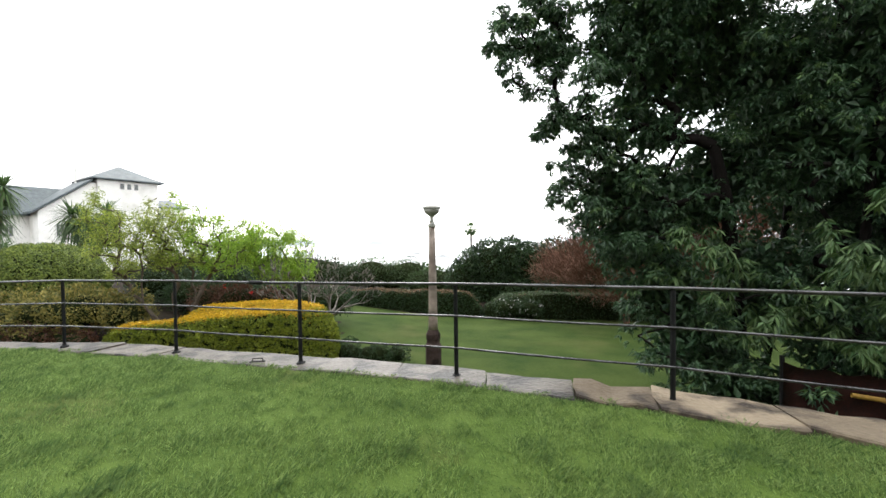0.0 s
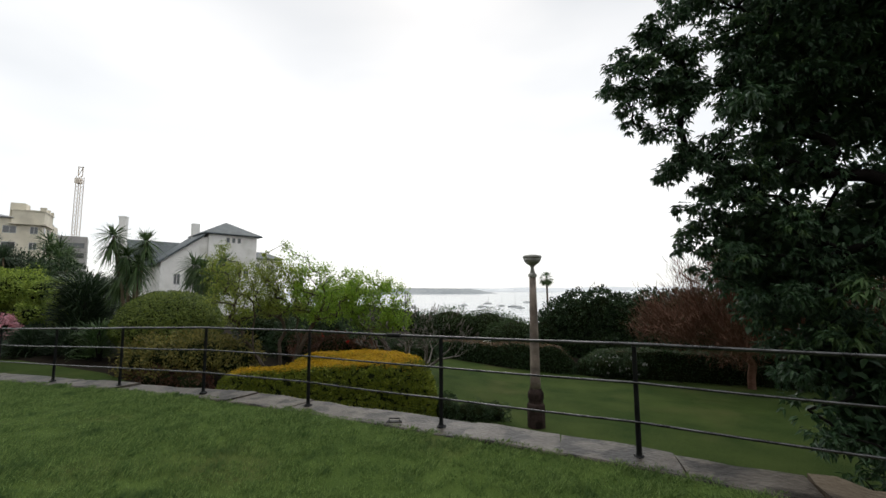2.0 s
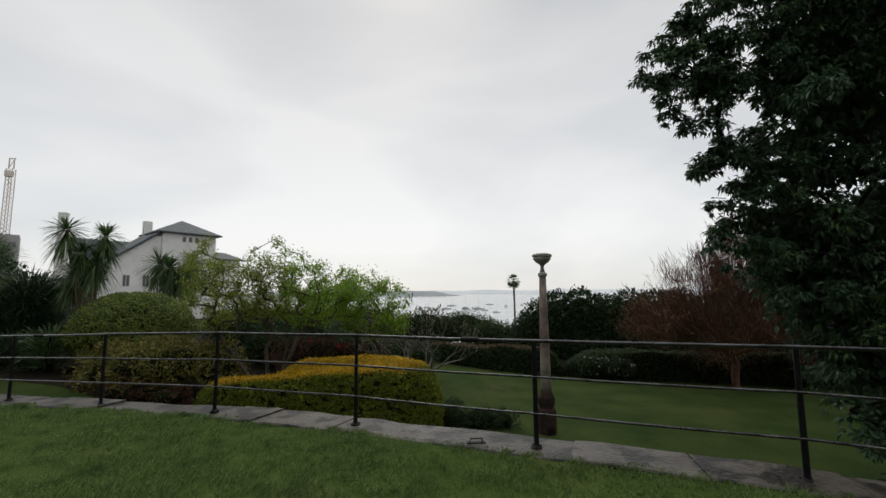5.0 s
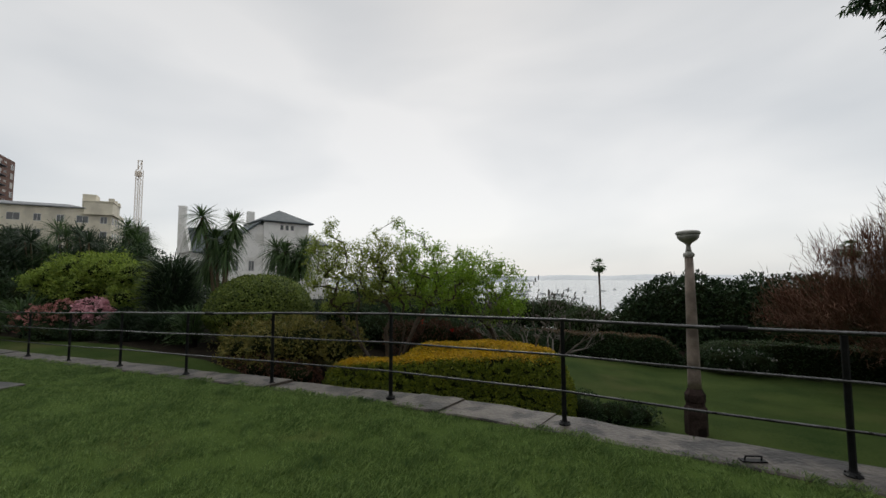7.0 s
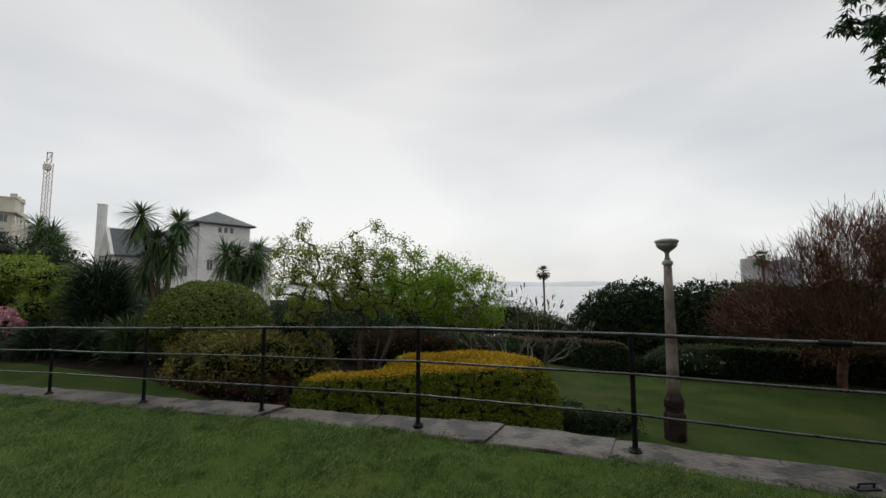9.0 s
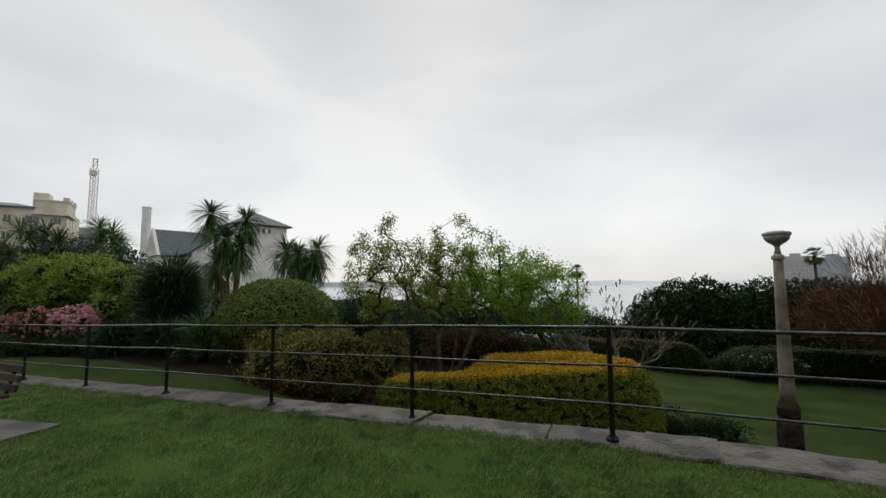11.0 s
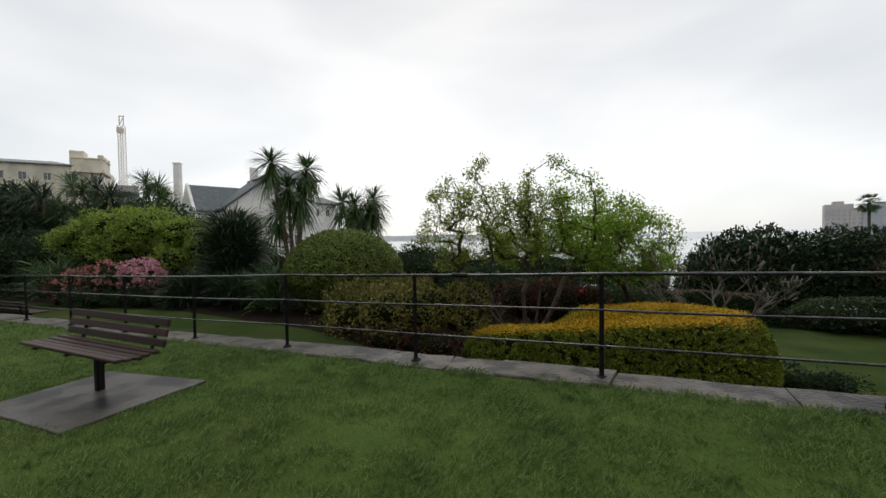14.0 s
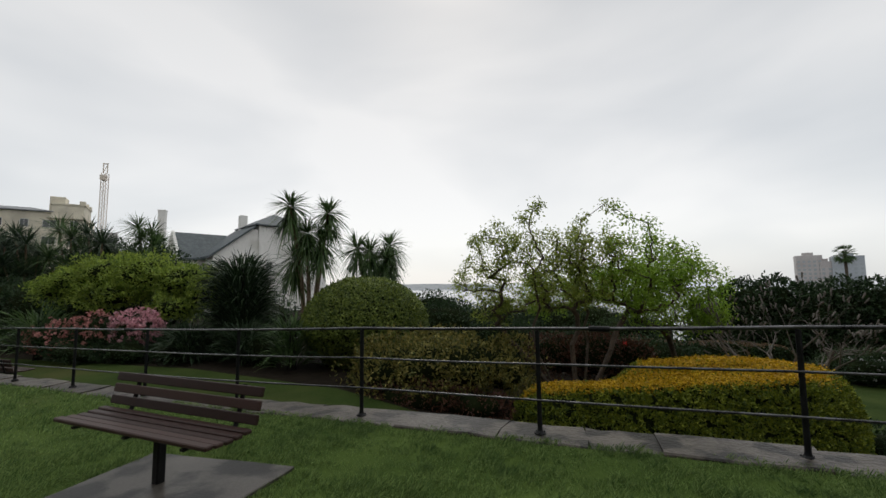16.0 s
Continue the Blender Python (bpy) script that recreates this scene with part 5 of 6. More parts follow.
tufted_tree((-38.6, 5.3, -1.85), [(-38.6, 5.3, 1.65, 1.8, 1.8, 1.35), (-38.2, 4.4, 0.8, 1.4, 1.3, 1.2), (-39.2, 6.3, 0.9, 1.4, 1.3, 1.2), (-38.6, 5.2, 0.0, 1.7, 1.7, 0.8)], 330, 40, 0.42, "round pale yellow-green tufted tree")
loose_shrub("dark_bush", [(-35.5, 5.8, -0.75, 2.2, 0.8, 0.6), (-32.5, 6.6, -0.7, 2.0, 0.8, 0.65), (-30.0, 7.6, -0.6, 1.8, 0.8, 0.7)], 8000, 0.12, M_DARKLEAF, "low dark bushes along the far end of the lawn")
for x, y in ((-33, 11.5), (-30.5, 12.5), (-36, 11)):
    loose_shrub("dark_bush", [(x, y, 0.2, 1.8, 1.2, 1.5), (x + 1, y + 0.6, 0.6, 1.5, 1.1, 1.3)], 6000, 0.15, M_DARKLEAF, "dense dark green bush behind the azaleas")


def fan_palm(base, top, label):
    t = thing("fan_palm", base, label, "palm")
    b = Vector(base)
    h = Vector(top) - b
    tb = Tubes(8)
    tb.add([(0, 0, -0.3), h * 0.3 + Vector((0.15, 0, 0)), h * 0.7 + Vector((0.1, 0, 0)), h], [0.32, 0.25, 0.22, 0.25])
    link_mesh("trunk", tb.mesh("trunk"), M_BARK, t)
    n = 70
    P, D = rosette(h, n, -1.2)
    fr = []
    for p, d in zip(P, D):
        d = unit(d)
        s = unit(np.cross(d, [0, 0, 1.0]))
        e = p + d * 1.0
        for f in np.linspace(-1.2, 1.2, 12):
            fr.append((e, d * math.cos(f) + s * math.sin(f)))
        fr.append((p, d))
    A = np.array([a for a, _ in fr])
    B = np.array([b2 for _, b2 in fr])
    tagged(link_mesh("fronds", strap_mesh("fronds", A, B, 1.0, 0.11, 0.25, 3), M_STRAP, t), kind="stuff")
    return t


fan_palm((-9.2, 104, -14), (-9.2, 104, 4.2), "tall slender fan palm near the water")
fan_palm((33.3, 96, -14), (33.3, 96, 6.3), "tall slender fan palm beyond the hedge")

# ---- buildings ----


def facade_frame(p0, p1):
    """A frame at p0 whose x runs along the wall to p1 and whose y points into the building."""
    d = Vector((p1[0] - p0[0], p1[1] - p0[1], 0))
    return math.degrees(math.atan2(d.y, d.x)), d.length


def window_part(parent, x, z, w, h, y=0.0, glass=M_WINDOW, frame_mat=M_FRAME, bar=True):
    """One window set into a wall at y: a frame, a recessed pane and a glazing bar."""
    bm = bmesh.new()
    f = 0.07
    for lims in ((x - w / 2, x + w / 2, y - 0.05, y + 0.10, z, z + f), (x - w / 2, x + w / 2, y - 0.05, y + 0.10, z + h - f, z + h),
                 (x - w / 2, x - w / 2 + f, y - 0.05, y + 0.10, z + f, z + h - f), (x + w / 2 - f, x + w / 2, y - 0.05, y + 0.10, z + f, z + h - f)):
        box(bm, *lims)
    if bar:
        box(bm, x - 0.03, x + 0.03, y - 0.03, y + 0.08, z + f, z + h - f)
    win = part("window", bm, frame_mat, parent)
    box_part("pane", (x - w / 2 + f, x + w / 2 - f, y - 0.012, y + 0.03, z + f, z + h - f), glass, win)
    return win


def hip_roof(bm, x0, x1, y0, y1, z, top, ridge=0.0):
    c = [(x0, y0, z), (x1, y0, z), (x1, y1, z), (x0, y1, z)]
    lo = [bm.verts.new(p) for p in c]
    th = [bm.verts.new((x, y, zz + 0.18)) for x, y, zz in c]
    mx, my = (x0 + x1) / 2, (y0 + y1) / 2
    r0, r1 = bm.verts.new((mx - ridge, my, top)), bm.verts.new((mx + ridge + 0.01, my, top))
    bm.faces.new(lo[::-1])
    for i in range(4):
        bm.faces.new((lo[i], lo[(i + 1) % 4], th[(i + 1) % 4], th[i]))
    bm.faces.new((th[0], th[1], r1, r0))
    bm.faces.new((th[1], th[2], r1))
    bm.faces.new((th[2], th[3], r0, r1))
    bm.faces.new((th[3], th[0], r0))
    return bm


def gable_roof(bm, x0, x1, y0, y1, z, top):
    """Ridge along x."""
    my = (y0 + y1) / 2
    a = [bm.verts.new(p) for p in ((x0, y0, z), (x0, my, top), (x0, y1, z), (x1, y0, z), (x1, my, top), (x1, y1, z))]
    b = [bm.verts.new((v.co.x, v.co.y, v.co.z - 0.25)) for v in a]
    for i, j in ((0, 1), (1, 2)):
        bm.faces.new((a[i], a[i + 3], a[j + 3], a[j]))
        bm.faces.new((b[j], b[j + 3], b[i + 3], b[i]))
    for q in ((0, 1), (1, 2)):
        bm.faces.new((a[q[0]], a[q[1]], b[q[1]], b[q[0]]))
        bm.faces.new((a[q[1] + 3], a[q[0] + 3], b[q[0] + 3], b[q[1] + 3]))
    bm.faces.new((a[0], b[0], b[3], a[3]))
    bm.faces.new((a[5], b[5], b[2], a[2]))
    return bm


# white villa with a hip-roofed tower and slate wings
villa = thing("white_villa", (-60.0, 55.2, -3.0), "white rendered villa with blue-grey slate roofs", "house", 66.0)
box_part("tower_wall", (-3.9, 3.9, -3.9, 3.9, -2, 13.9), M_WHITEWALL, villa, bevel=0.05)
part("tower_roof", hip_roof(bmesh.new(), -4.6, 4.6, -4.6, 4.6, 13.9, 16.6), M_SLATE, villa, "blue-grey slate pyramid roof")
for x in (-0.9, 0.0, 0.9):
    window_part(villa, x, 12.6, 0.62, 0.95, -3.9, M_WINDOW, M_FRAME, False)
for x in (-2.2, 2.2):
    window_part(villa, x, 6.6, 0.9, 1.7, -3.9)
window_part(villa, 0.4, 3.2, 0.9, 1.7, -3.9)
box_part("wing_wall", (-13.4, -3.9, 0.4, 8.4, -2, 8.8), M_WHITEWALL, villa)
bm = bmesh.new()
v = [bm.verts.new((x, y, z)) for x in (-13.7, -13.3) for y, z in ((0.1, 8.7), (8.7, 8.7), (4.4, 13.1))]
for f in ((0, 2, 1), (3, 4, 5), (0, 1, 4, 3), (1, 2, 5, 4), (2, 0, 3, 5)):
    bm.faces.new([v[i] for i in f])
part("gable_wall", bm, M_WHITEWALL, villa, "white parapet gable end")
part("wing_roof", gable_roof(bmesh.new(), -13.3, -3.0, -0.2, 9.0, 8.7, 12.9), M_SLATE, villa, "slate gable roof")
window_part(villa, -12.2, 5.6, 0.9, 1.6, 0.4)
bm = bmesh.new()
sec = ((-10.2, -2.0), (-3.9, -2.0), (-3.9, 13.3), (-4.6, 13.3), (-10.2, 9.0))
fr = [bm.verts.new((x, -3.6, z)) for x, z in sec]
bk = [bm.verts.new((x, 1.0, z)) for x, z in sec]
bm.faces.new(fr)
bm.faces.new(bk[::-1])
for i in range(5):
    bm.faces.new((fr[i], bk[i], bk[(i + 1) % 5], fr[(i + 1) % 5]))
bmesh.ops.recalc_face_normals(bm, faces=bm.faces[:])
part("front_gable", bm, M_WHITEWALL, villa, "white half gable under a sloping roof")
bm = bmesh.new()
lo = [bm.verts.new((x, y, z)) for y in (-4.1, 4.6) for x, z in ((-10.9, 8.6), (-4.4, 13.6))]
hi = [bm.verts.new((w.co.x, w.co.y, w.co.z + 0.3)) for w in lo]
for q in ((lo[0], lo[2], lo[3], lo[1]), (hi[0], hi[1], hi[3], hi[2]), (lo[0], lo[1], hi[1], hi[0]), (lo[2], hi[2], hi[3], lo[3]), (lo[0], hi[0], hi[2], lo[2]), (lo[1], lo[3], hi[3], hi[1])):
    bm.faces.new(q)
part("front_roof", bm, M_SLATE, villa, "slate slope rising to the tower")
for x in (-8.0, -5.6):
    window_part(villa, x, 5.6, 0.9, 1.7, -3.6)
box_part("chimney", (-4.6, -3.5, 2.0, 3.0, 12.0, 16.2), M_WHITEWALL, villa, "white rendered chimney")
box_part("side_wall", (3.9, 9.0, -1.5, 5.0, -2, 10.3), M_WHITEWALL, villa)
part("side_roof", hip_roof(bmesh.new(), 3.7, 9.7, -2.1, 5.6, 10.3, 11.9, 1.2), M_SLATE, villa, "low slate hip roof")
for x in (5.2, 7.2):
    window_part(villa, x, 8.2, 0.8, 1.3, -1.5)

# free-standing white pillar beyond the villa
pil = thing("white_pillar", (-94.3, 60.4, -4), "tall plain white rendered chimney stack", "chimney", 35.0)
box_part("stack", (-0.65, 0.65, -0.65, 0.65, 0, 21.5), M_WHITEWALL, pil, bevel=0.04)
box_part("cap", (-0.72, 0.72, -0.72, 0.72, 21.5, 21.75), M_WHITEWALL, pil, bevel=0.03)

# cream apartment block
rz, ln = facade_frame((-121.0, 30.0), (-104.6, 51.6))
cream = thing("cream_building", (-121.0, 30.0, -4), "long cream rendered apartment building with grey roof", "building", rz)
box_part("wall", (-2, ln, 0, 14, 0, 20.2), M_CREAM, cream)
part("roof", hip_roof(bmesh.new(), -2.6, ln - 4.2, -0.6, 14.6, 20.2, 21.9, 8.0), M_GREYROOF, cream, "shallow grey metal roof")
box_part("parapet_block", (ln - 4.6, ln + 0.3, -0.4, 7, 19.2, 21.9), M_CREAM, cream, "stepped cream parapet", bevel=0.08)
box_part("parapet_block", (ln - 5.0, ln - 2.7, 0.3, 3.4, 20.2, 23.4), M_CREAM, cream, "stepped cream parapet", bevel=0.08)
box_part("cornice", (ln - 4.9, ln + 0.6, -0.7, 7.3, 19.0, 19.3), M_CREAM, cream)
box_part("cornice", (ln - 4.8, ln + 0.45, -0.55, 7.15, 21.75, 22.0), M_CREAM, cream)
for y in (0.2, 3.4, 6.6):
    box_part("parapet_pier", (ln - 0.5, ln + 0.4, y - 0.5, y + 0.4, 21.9, 22.7), M_CREAM, cream)
for f in range(3):
    for i in range(8):
        window_part(cream, 1.2 + i * (ln - 2.4) / 7, 17.2 - f * 3.2, 1.2 if i % 3 else 2.0, 1.5, 0.0)
for y in (2.0, 5.0, 8.0, 11.0):
    for z in (17.2, 14.0, 10.8):
        box_part("side_window", (ln - 0.06, ln + 0.04, y - 0.6, y + 0.6, z, z + 1.5), M_WINDOW, cream)
tb = Tubes(5)
tb.add([(4.5, 6, 21.5), (4.5, 6, 24.2)], [0.06, 0.05])
tb.add([(3.7, 6, 23.6), (5.3, 6, 23.9)], [0.04, 0.04])
link_mesh("aerial", tb.mesh("aerial"), M_MAST, cream)

# far concrete block and tower crane
far = thing("far_building", (-168, 86, -4), "far pale grey concrete building", "building", 58.0)
box_part("wall", (-9, 9, 0, 12, 0, 24.5), M_CONCFAR, far)
box_part("upper_floor", (-9, 0, 1, 12, 24.5, 28.0), M_CONCFAR, far)
for f in range(3):
    box_part("window_band", (-8.4, 8.4, -0.05, 0.1, 13.5 + f * 3.5, 15.2 + f * 3.5), M_WINDOW, far)
crane = thing("tower_crane", (-233.2, 128.9, -4), "tall pale lattice tower crane mast", "crane", 30.0)
tb = Tubes(4)
for sx in (-1.1, 1.1):
    for sy in (-1.1, 1.1):
        tb.add([(sx, sy, 0), (sx, sy, 62)], [0.17, 0.17])
for i in range(22):
    z = 18 + i * 2.0
    for (a, b), (c, d) in (((-1.1, -1.1), (1.1, -1.1)), ((1.1, -1.1), (1.1, 1.1)), ((1.1, 1.1), (-1.1, 1.1)), ((-1.1, 1.1), (-1.1, -1.1))):
        tb.add([(a, b, z), (c, d, z + 2.0)], [0.10, 0.10])
link_mesh("mast", tb.mesh("mast"), M_CRANE, crane)
tb = Tubes(4)
tb.add([(-0.9, 0, 62), (-0.9, 0, 66.8)], [0.25, 0.25])
tb.add([(0.9, 0, 62), (0.9, 0, 66.8)], [0.25, 0.25])
tb.add([(-1.2, 0, 66.8), (1.2, 0, 66.8)], [0.3, 0.3])
tb.add([(-0.9, 0, 62.2), (0.9, 0, 66.6)], [0.15, 0.15])
link_mesh("jib", tb.mesh("jib"), M_CRANE, crane, "folded jib seen end-on")
box_part("cab", (-1.6, 0.4, -1.3, 1.3, 58.5, 61.0), M_CRANE, crane)

# brown brick apartments
rz, ln = facade_frame((-153.1, 35.6), (-191.7, 66.7))
brick = thing("brick_apartments", (-153.1, 35.6, -4), "tall brown brick apartment block with balconies", "building", rz)
H = 45.0
box_part("wall", (0, ln, -14, 0, 0, H), M_BRICK, brick)
box_part("end_wall", (-0.4, -0.003, -13.5, 0.2, 0, H + 0.6), M_BRICKDARK, brick, "blank dark brick end wall")
box_part("penthouse", (6.0, 20, -10, -1.2, H, H + 2.6), M_WINDOW, brick, "dark glazed rooftop storey")
for i, x in enumerate((9.5, 15.0, 24.0, 29.0, 34.5, 43.0, 47.5)):
    for f in range(8):
        window_part(brick, x, H - 3.2 - f * 3.1, 1.7, 1.9, 0.0, M_WINLIGHT if (i + f) % 3 else M_WINDOW, M_FRAME, False)
for x0, x1 in ((0.6, 6.4), (37.0, 41.0)):
    for f in range(8):
        z = H - 3.6 - f * 3.1
        bal = box_part("balcony", (x0, x1, -0.2, 1.3, z, z + 0.22), M_SLABGREY, brick, "balcony with curtained glazing")
        box_part("parapet", (x0, x1, 1.22, 1.34, z + 0.22, z + 1.0), M_BRICK, bal)
        box_part("glazing", (x0 + 0.4, x1 - 0.4, -0.02, 0.06, z + 0.3, z + 2.5), M_WINLIGHT, bal)

# grey apartment block in front of it
rz, ln = facade_frame((-111.7, 11.3), (-146.5, 32.4))
grey = thing("grey_apartments", (-111.7, 11.3, -4), "grey clad apartment block with recessed balconies", "building", rz)
H = 33.5
box_part("wall", (0, ln, -12, 0, 0, H), M_GREYCLAD, grey)
box_part("end_wall", (-0.3, -0.003, -11.6, 0.1, 0, H), M_GREYCLAD, grey)
box_part("penthouse", (0.8, 19, -11, -1.6, H, H + 2.9), M_GLASSBAL, grey, "glazed set-back penthouse storey")
box_part("penthouse_roof", (-0.4, 20.5, -12, -0.4, H + 2.9, H + 3.6), M_GREYCLAD, grey, bevel=0.05)
for f in range(6):
    z = H - 3.0 - f * 3.1
    for x in (8.0, 13.5, 27.0, 31.0, 37.0):
        bal = box_part("balcony", (x - 2.2, x + 2.2, -0.03, 0.06, z, z + 2.4), M_WINDOW, grey, "recessed dark balcony opening")
        box_part("parapet", (x - 2.2, x + 2.2, 0.05, 0.9, z - 0.1, z + 0.75), M_GREYCLAD, bal)
    for x in (18.5, 22.5):
        window_part(grey, x, z + 0.3, 1.4, 1.7, 0.0, M_WINLIGHT if (f + int(x)) % 2 else M_WINDOW, M_GREYCLAD, False)
for y in (-3.0, -6.5, -10.0):
    for f in range(6):
        z = H - 2.8 - f * 3.1
        box_part("end_window", (-0.36, -0.28, y - 0.8, y + 0.8, z, z + 1.7), M_WINLIGHT, grey)
box_part("rooftop_unit", (12, 13.5, -4, -2.5, H + 3.6, H + 4.8), M_TERRACOTTA, grey)

# glass-fronted apartments with terracotta columns
rz, ln = facade_frame((-55.0, -1.0), (-71.0, 10.5))
glass = thing("balcony_apartments", (-55.0, -1.0, -2.2), "apartment building with teal glass balconies and terracotta columns", "building", rz)
H = 15.9
box_part("wall", (0, ln, -14, -1.8, 0, H), M_SLABGREY, glass)
box_part("roof", (-1.0, ln + 0.3, -14, 0.8, H + 0.1, H + 0.40), M_GREYROOF, glass, "wide grey overhanging roof", bevel=0.04)
for f in range(5):
    z = 0.4 + f * 3.2
    slab = box_part("balcony", (0, ln, -1.8, 0.4, z - 0.3, z), M_SLABGREY, glass)
    if f:
        for i in range(8):
            a = i * ln / 8
            box_part("balustrade", (a + 0.06, a + ln / 8 - 0.06, 0.3, 0.34, z + 0.05, z + 1.05), M_GLASSBAL, slab, "teal glass balustrade panel")
    for i in range(9):
        a = i * ln / 9 + 0.3
        box_part("glazing", (a, a + ln / 9 - 0.5, -1.82, -1.74, z + 0.05, z + 2.4), M_WINDOW if (i + f) % 3 else M_GLASSBAL, slab)
for i in range(9):
    x = i * ln / 8
    box_part("column", (x - 0.28, x + 0.28, -0.25, 0.28, 0.0, 13.1), M_TERRACOTTA, glass, "terracotta-rendered column", bevel=0.03)
box_part("rooftop_box", (9, 12.5, -5, -2, H + 0.55, H + 3.3), M_WHITEWALL, glass, "white rooftop plant room")
box_part("rooftop_shaft", (13.0, 14.3, -4.5, -2.6, H + 0.55, H + 3.3), M_TERRACOTTA, glass)
wall = thing("street_wall", (-53.0, 1.5, -2.9), "low pale rendered street wall", "wall", rz)
box_part("wall_face", (0, 22, 0, 0.35, 0, 2.4), M_CONCFAR, wall, bevel=0.02)
box_part("coping", (0, 22, -0.06, 0.41, 2.4, 2.5), M_CONCFAR, wall, bevel=0.02)



def turn_about(building):
    """Mirrors a building across its street line, so that its front faces the park."""
    for ob in building.children_recursive:
        ob.data.transform(Matrix.Diagonal((1, -1, 1, 1)))
        ob.data.flip_normals()


for building in (brick, grey, glass):
    turn_about(building)

# unseen wall added behind the path to cut the light on the hedge fronts
tagged(box_part("wall_south", (-40, 34, -17.0, -16.4, -4, 13.0), M_BRICK, None), "unseen brown wall added to block light from behind", "wall", kind="structure")

# street beyond the end of the lawn
bm = bmesh.new()
bm.faces.new([bm.verts.new(p) for p in ((-51.5, -60, -2.37), (-41.3, -60, -2.37), (-41.3, 6.2, -2.37), (-51.5, 7.4, -2.37))])
bmesh.ops.solidify(bm, geom=bm.faces[:], thickness=0.08)
tagged(part("road", bm, M_ASPHALT), "dark asphalt street beyond the park", "road", kind="structure")


def car(loc, rz, paint, label):
    c = thing("car", loc, label, "car", rz)
    prof = [(-2.1, 0.28), (-2.15, 0.70), (-1.95, 0.92), (-1.25, 0.98), (-0.75, 1.40), (0.55, 1.42), (1.15, 0.98), (2.0, 0.84), (2.15, 0.6), (2.1, 0.28)]
    bm = bmesh.new()
    L = [bm.verts.new((x, -0.85 if z < 1.1 else -0.66, z)) for x, z in prof]
    Rr = [bm.verts.new((x, 0.85 if z < 1.1 else 0.66, z)) for x, z in prof]
    n = len(prof)
    for i in range(n):
        j = (i + 1) % n
        bm.faces.new((L[i], L[j], Rr[j], Rr[i]))
    bm.faces.new(L[::-1])
    bm.faces.new(Rr)
    part("body", bm, paint, c)
    for s in (-1, 1):
        y = s * 0.80
        bm = bmesh.new()
        q = [bm.verts.new((x, s * (0.865 if z < 1.1 else 0.70), z)) for x, z in ((-1.15, 1.02), (-0.70, 1.34), (0.50, 1.36), (1.0, 1.02))]
        bm.faces.new(q)
        bmesh.ops.solidify(bm, geom=bm.faces[:], thickness=0.012)
        part("side_window", bm, M_WINDOW, c)
        for x in (-1.35, 1.35):
            bm = lathe(bmesh.new(), [(0.20, -0.09), (0.32, -0.09), (0.32, 0.09), (0.20, 0.09)], 16)
            for v in bm.verts:
                v.co = Vector((x + v.co.x, y + v.co.z, 0.32 + v.co.y))
            wheel = part("wheel", bm, M_TYRE, c)
            bm = lathe(bmesh.new(), [(0.19, -0.095), (0.19, 0.095)], 12)
            for v in bm.verts:
                v.co = Vector((x + v.co.x, y + v.co.z, 0.32 + v.co.y))
            part("rim", bm, M_CARSILVER, wheel)
        box_part("headlight", (2.05, 2.13, s * 0.62 - 0.16, s * 0.62 + 0.16, 0.62, 0.76), M_FRAME, c)
        box_part("tail_light", (-2.14, -2.06, s * 0.66 - 0.12, s * 0.66 + 0.12, 0.66, 0.82), M_RED, c)
    return c


car((-48.9, 0.6, -2.37), 92, M_CARBLACK, "black parked car on the street")
car((-48.3, 5.7, -2.37), 96, M_CARSILVER, "silver parked car on the street")

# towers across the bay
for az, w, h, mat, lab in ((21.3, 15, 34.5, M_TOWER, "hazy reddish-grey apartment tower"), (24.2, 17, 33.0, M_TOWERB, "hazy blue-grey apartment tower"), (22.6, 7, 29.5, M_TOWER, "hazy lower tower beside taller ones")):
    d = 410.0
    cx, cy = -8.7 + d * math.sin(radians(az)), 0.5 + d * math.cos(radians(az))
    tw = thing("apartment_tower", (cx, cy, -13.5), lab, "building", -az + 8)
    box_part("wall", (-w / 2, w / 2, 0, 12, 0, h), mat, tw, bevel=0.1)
    box_part("roof_plant", (-w / 5, w / 5, 3, 9, h, h + 2.2), mat, tw)
    for i in range(max(int(w / 3), 2)):
        x = -w / 2 + (i + 0.5) * w / max(int(w / 3), 2)
        bm = bmesh.new()
        for f in range(int(h / 3.0) - 1):
            box(bm, x - 0.8, x + 0.8, -0.12, 0.05, 2.0 + f * 3.0, 3.6 + f * 3.0)
        tagged(part("window_column", bm, M_SHORE, tw, "column of small windows"), kind="stuff")

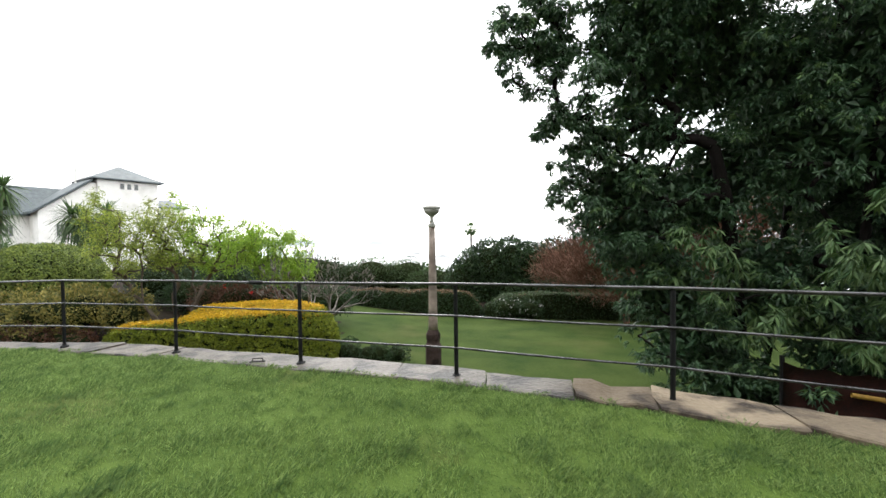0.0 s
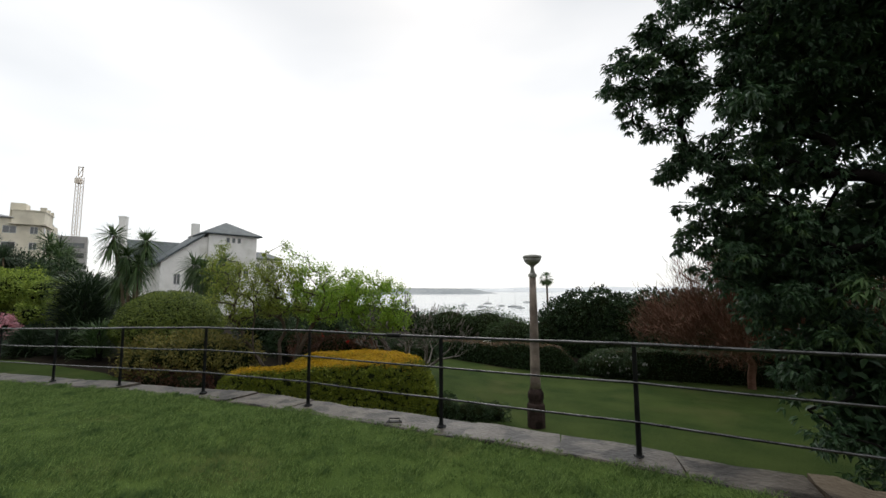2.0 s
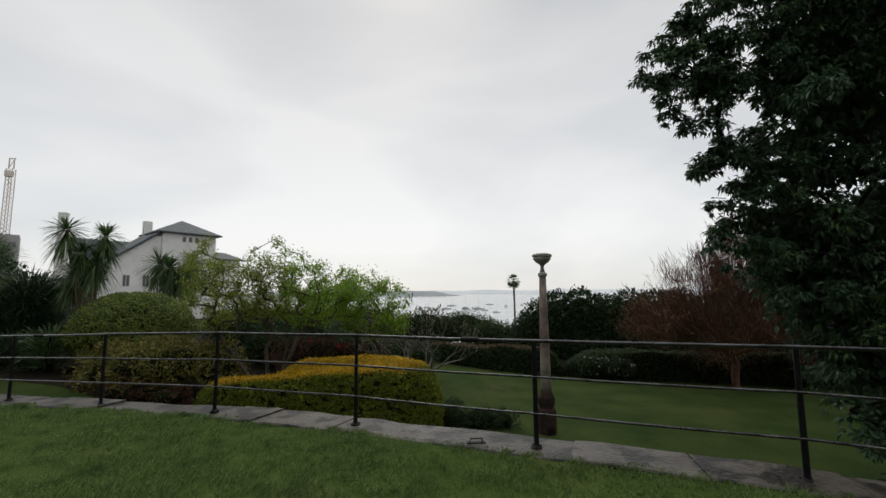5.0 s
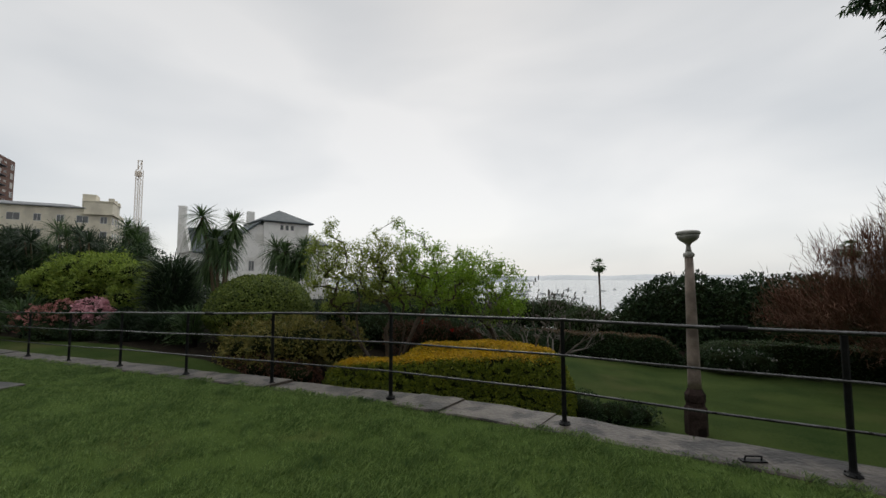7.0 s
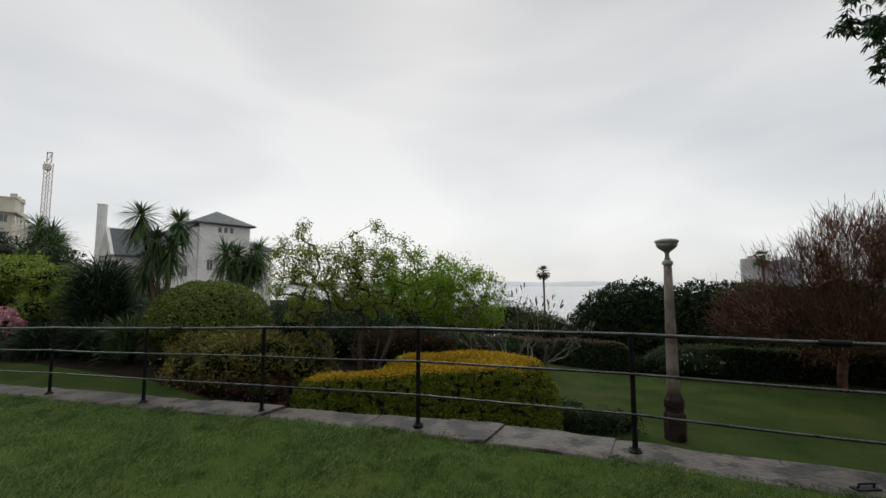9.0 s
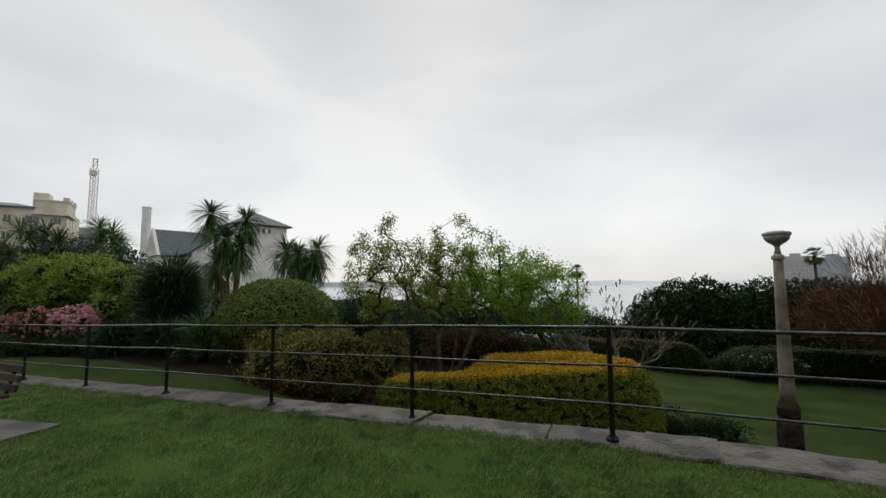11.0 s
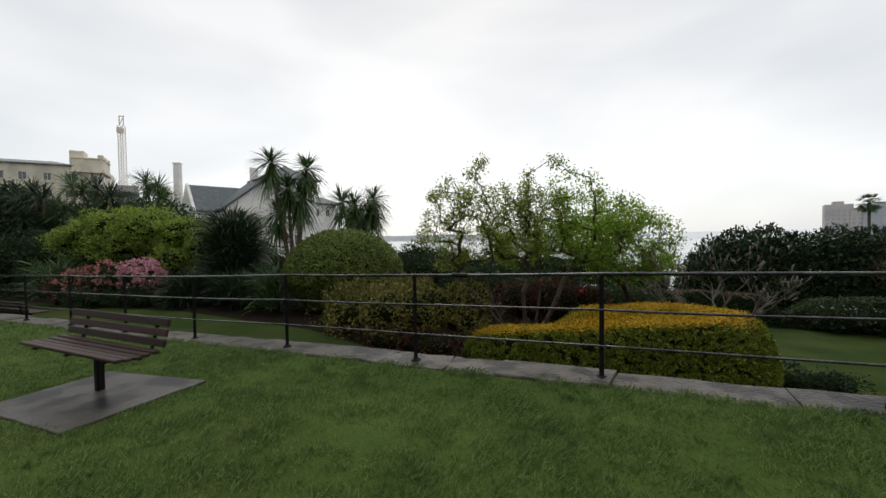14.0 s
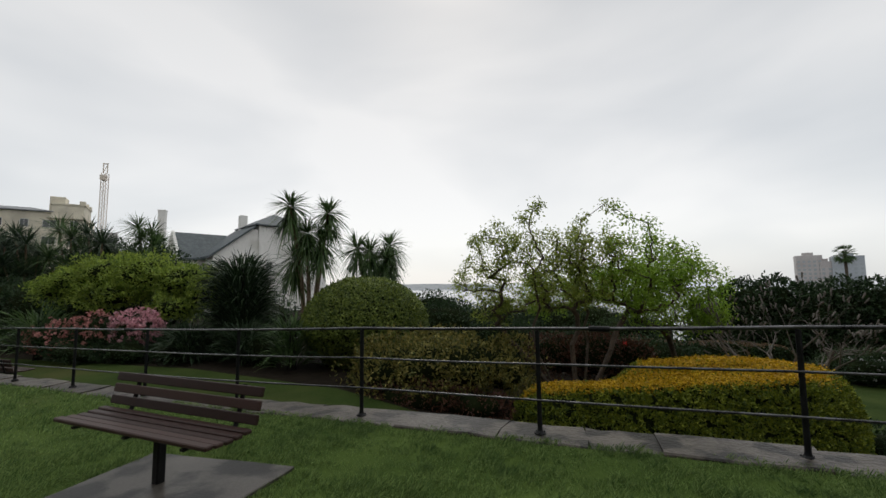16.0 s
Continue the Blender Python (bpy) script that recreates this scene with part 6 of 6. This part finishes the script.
# yachts at anchor
def yacht(x, y, s, rz):
    b = thing("yacht", (x, y, -13.25), "white sailing yacht moored with bare mast", "boat", rz, "moored yachts")
    prof = [(-1.0, 0.62), (-0.6, 0.85), (0.0, 1.0), (0.55, 0.8), (1.0, 0.04)]
    bm = bmesh.new()
    rows = []
    for t, w in prof:
        rows.append([bm.verts.new((t * 5.5 * s, w * 1.6 * s * k, z * s)) for k, z in ((-1, 1.15), (-0.75, 0.3), (0, -0.2), (0.75, 0.3), (1, 1.15))])
    for a, c in zip(rows, rows[1:]):
        for i in range(4):
            bm.faces.new((a[i], a[i + 1], c[i + 1], c[i]))
        bm.faces.new((a[4], a[0], c[0], c[4]))
    bm.faces.new(rows[0][::-1])
    part("hull", bm, M_HULL, b)
    box_part("cabin", (-2.4 * s, 1.6 * s, -0.9 * s, 0.9 * s, 1.1 * s, 1.75 * s), M_HULL, b, bevel=0.15 * s)
    tb = Tubes(5)
    tb.add([(0.7 * s, 0, 1.1 * s), (0.7 * s, 0, 15 * s)], [0.13 * s, 0.08 * s])
    link_mesh("mast", tb.mesh("mast"), M_MAST, b)
    tb = Tubes(5)
    tb.add([(0.7 * s, 0, 2.3 * s), (-4.2 * s, 0, 2.4 * s)], [0.14 * s, 0.12 * s])
    link_mesh("boom", tb.mesh("boom"), M_MAST, b)


for x, y, s, rz in ((-58, 355, 1.0, 20), (-49, 330, 0.7, -30), (-72, 370, 0.8, 60), (-85, 350, 0.8, 10), (-40, 420, 0.8, 80), (-98, 430, 0.9, 35), (-64, 480, 0.8, 0), (-26, 460, 0.7, 45), (-110, 380, 0.7, 15), (-16, 520, 0.8, 70),
                    (-190, 420, 0.8, 30), (-215, 400, 0.7, 75), (-36, 300, 0.5, 10)):
    yacht(x, y, s, rz)

# dark red barrier sheet under the evergreen beyond the railing
bar = thing("barrier_sheet", (6.7, 7.3, -2.75), "sagging dark red barrier sheet with a yellow strap", "barrier", -12.0)
bm = bmesh.new()
grid = [[bm.verts.new((-1.2 + i * 0.2, 0.10 * noise.noise((i * 0.35, k * 0.4, 2)), 0.35 + k * 0.2 - 0.12 * math.sin(math.pi * i / 14) * k / 8 + 0.05 * (i % 3 == 0) * (k == 8))) for i in range(15)] for k in range(9)]
for k in range(8):
    for i in range(14):
        bm.faces.new((grid[k][i], grid[k][i + 1], grid[k + 1][i + 1], grid[k + 1][i]))
bmesh.ops.solidify(bm, geom=bm.faces[:], thickness=0.012)
part("sheet", bm, M_ORANGE, bar, smooth=True)
for x in (-1.2, 1.6):
    box_part("stake", (x - 0.03, x + 0.03, 0.03, 0.09, -0.1, 2.1), M_BENCHIRON, bar)
tb = Tubes(6)
tb.add([(-0.3, -0.12, 1.55), (0.1, -0.13, 1.52), (0.45, -0.13, 1.36), (0.7, -0.12, 1.1), (1.1, -0.12, 0.9)], [0.045] * 5)
link_mesh("strap", tb.mesh("strap"), M_YELLOW, bar, "yellow strap")

# ---- grass ----


def grass(name, n, xr, y_of, h, w, label):
    """Short uneven blades over part of the lawn."""
    x = R.uniform(*xr, n)
    lo, hi = y_of
    fy = np.interp(x, [a for a, _ in FENCE], [b for _, b in FENCE])
    y = np.array([lo(v) for v in x]) if callable(lo) else np.full(n, lo)
    y = y + (fy + hi - y) * R.random(n) ** 0.9
    on_slab = (x > -13.26) & (x < -11.74) & (y > 2.2) & (y < 3.36)
    x, y = x[~on_slab], y[~on_slab]
    z = np.interp(x, [a for a, _ in CREST], [b for _, b in CREST]) - 0.012
    z += np.array([0.016 * noise.noise((a * 0.5, b * 0.5, 0)) for a, b in zip(x, y)])
    P = np.stack([x, y, z], 1)
    k = len(P)
    clump = np.array([0.9 * noise.noise((a * 7.5, b * 7.5, 2)) + 0.8 * noise.noise((a * 2.6, b * 2.6, 5)) + 0.5 * noise.noise((a * 0.9, b * 0.9, 8)) for a, b in zip(x, y)])
    D = np.stack([R.normal(size=k) * 0.42, R.normal(size=k) * 0.42, np.ones(k)], 1)
    D[:, 0] += clump * 0.6
    D = unit(D)
    L = h * (0.65 + 0.7 * R.random(k)) * np.maximum(0.5, 1 + 0.75 * clump)
    a = R.uniform(0, math.pi, k)
    S = np.stack([np.cos(a), np.sin(a), 0 * a], 1) * w
    V = np.stack([P + S / 2, P - S / 2, P + D * L[:, None] * 0.6 - S * 0.3, P + D * L[:, None] + D * np.array([1, 1, 0]) * L[:, None] * 0.35], 1)
    i = np.arange(k)[:, None] * 4
    me = fast_mesh(name, V, np.concatenate([i + [0, 1, 2], i + [0, 2, 3]], 0))
    return tagged(link_mesh(name, me, M_BLADE), label, "grass", kind="stuff")


grass("grass", 420000, (-15.0, 5.5), (path_edge, -0.15), 0.045, 0.0062, "short wet green lawn grass")
grass("grass", 60000, (-30.0, -15.0), (path_edge, -0.20), 0.05, 0.012, "short green lawn grass at the far end")
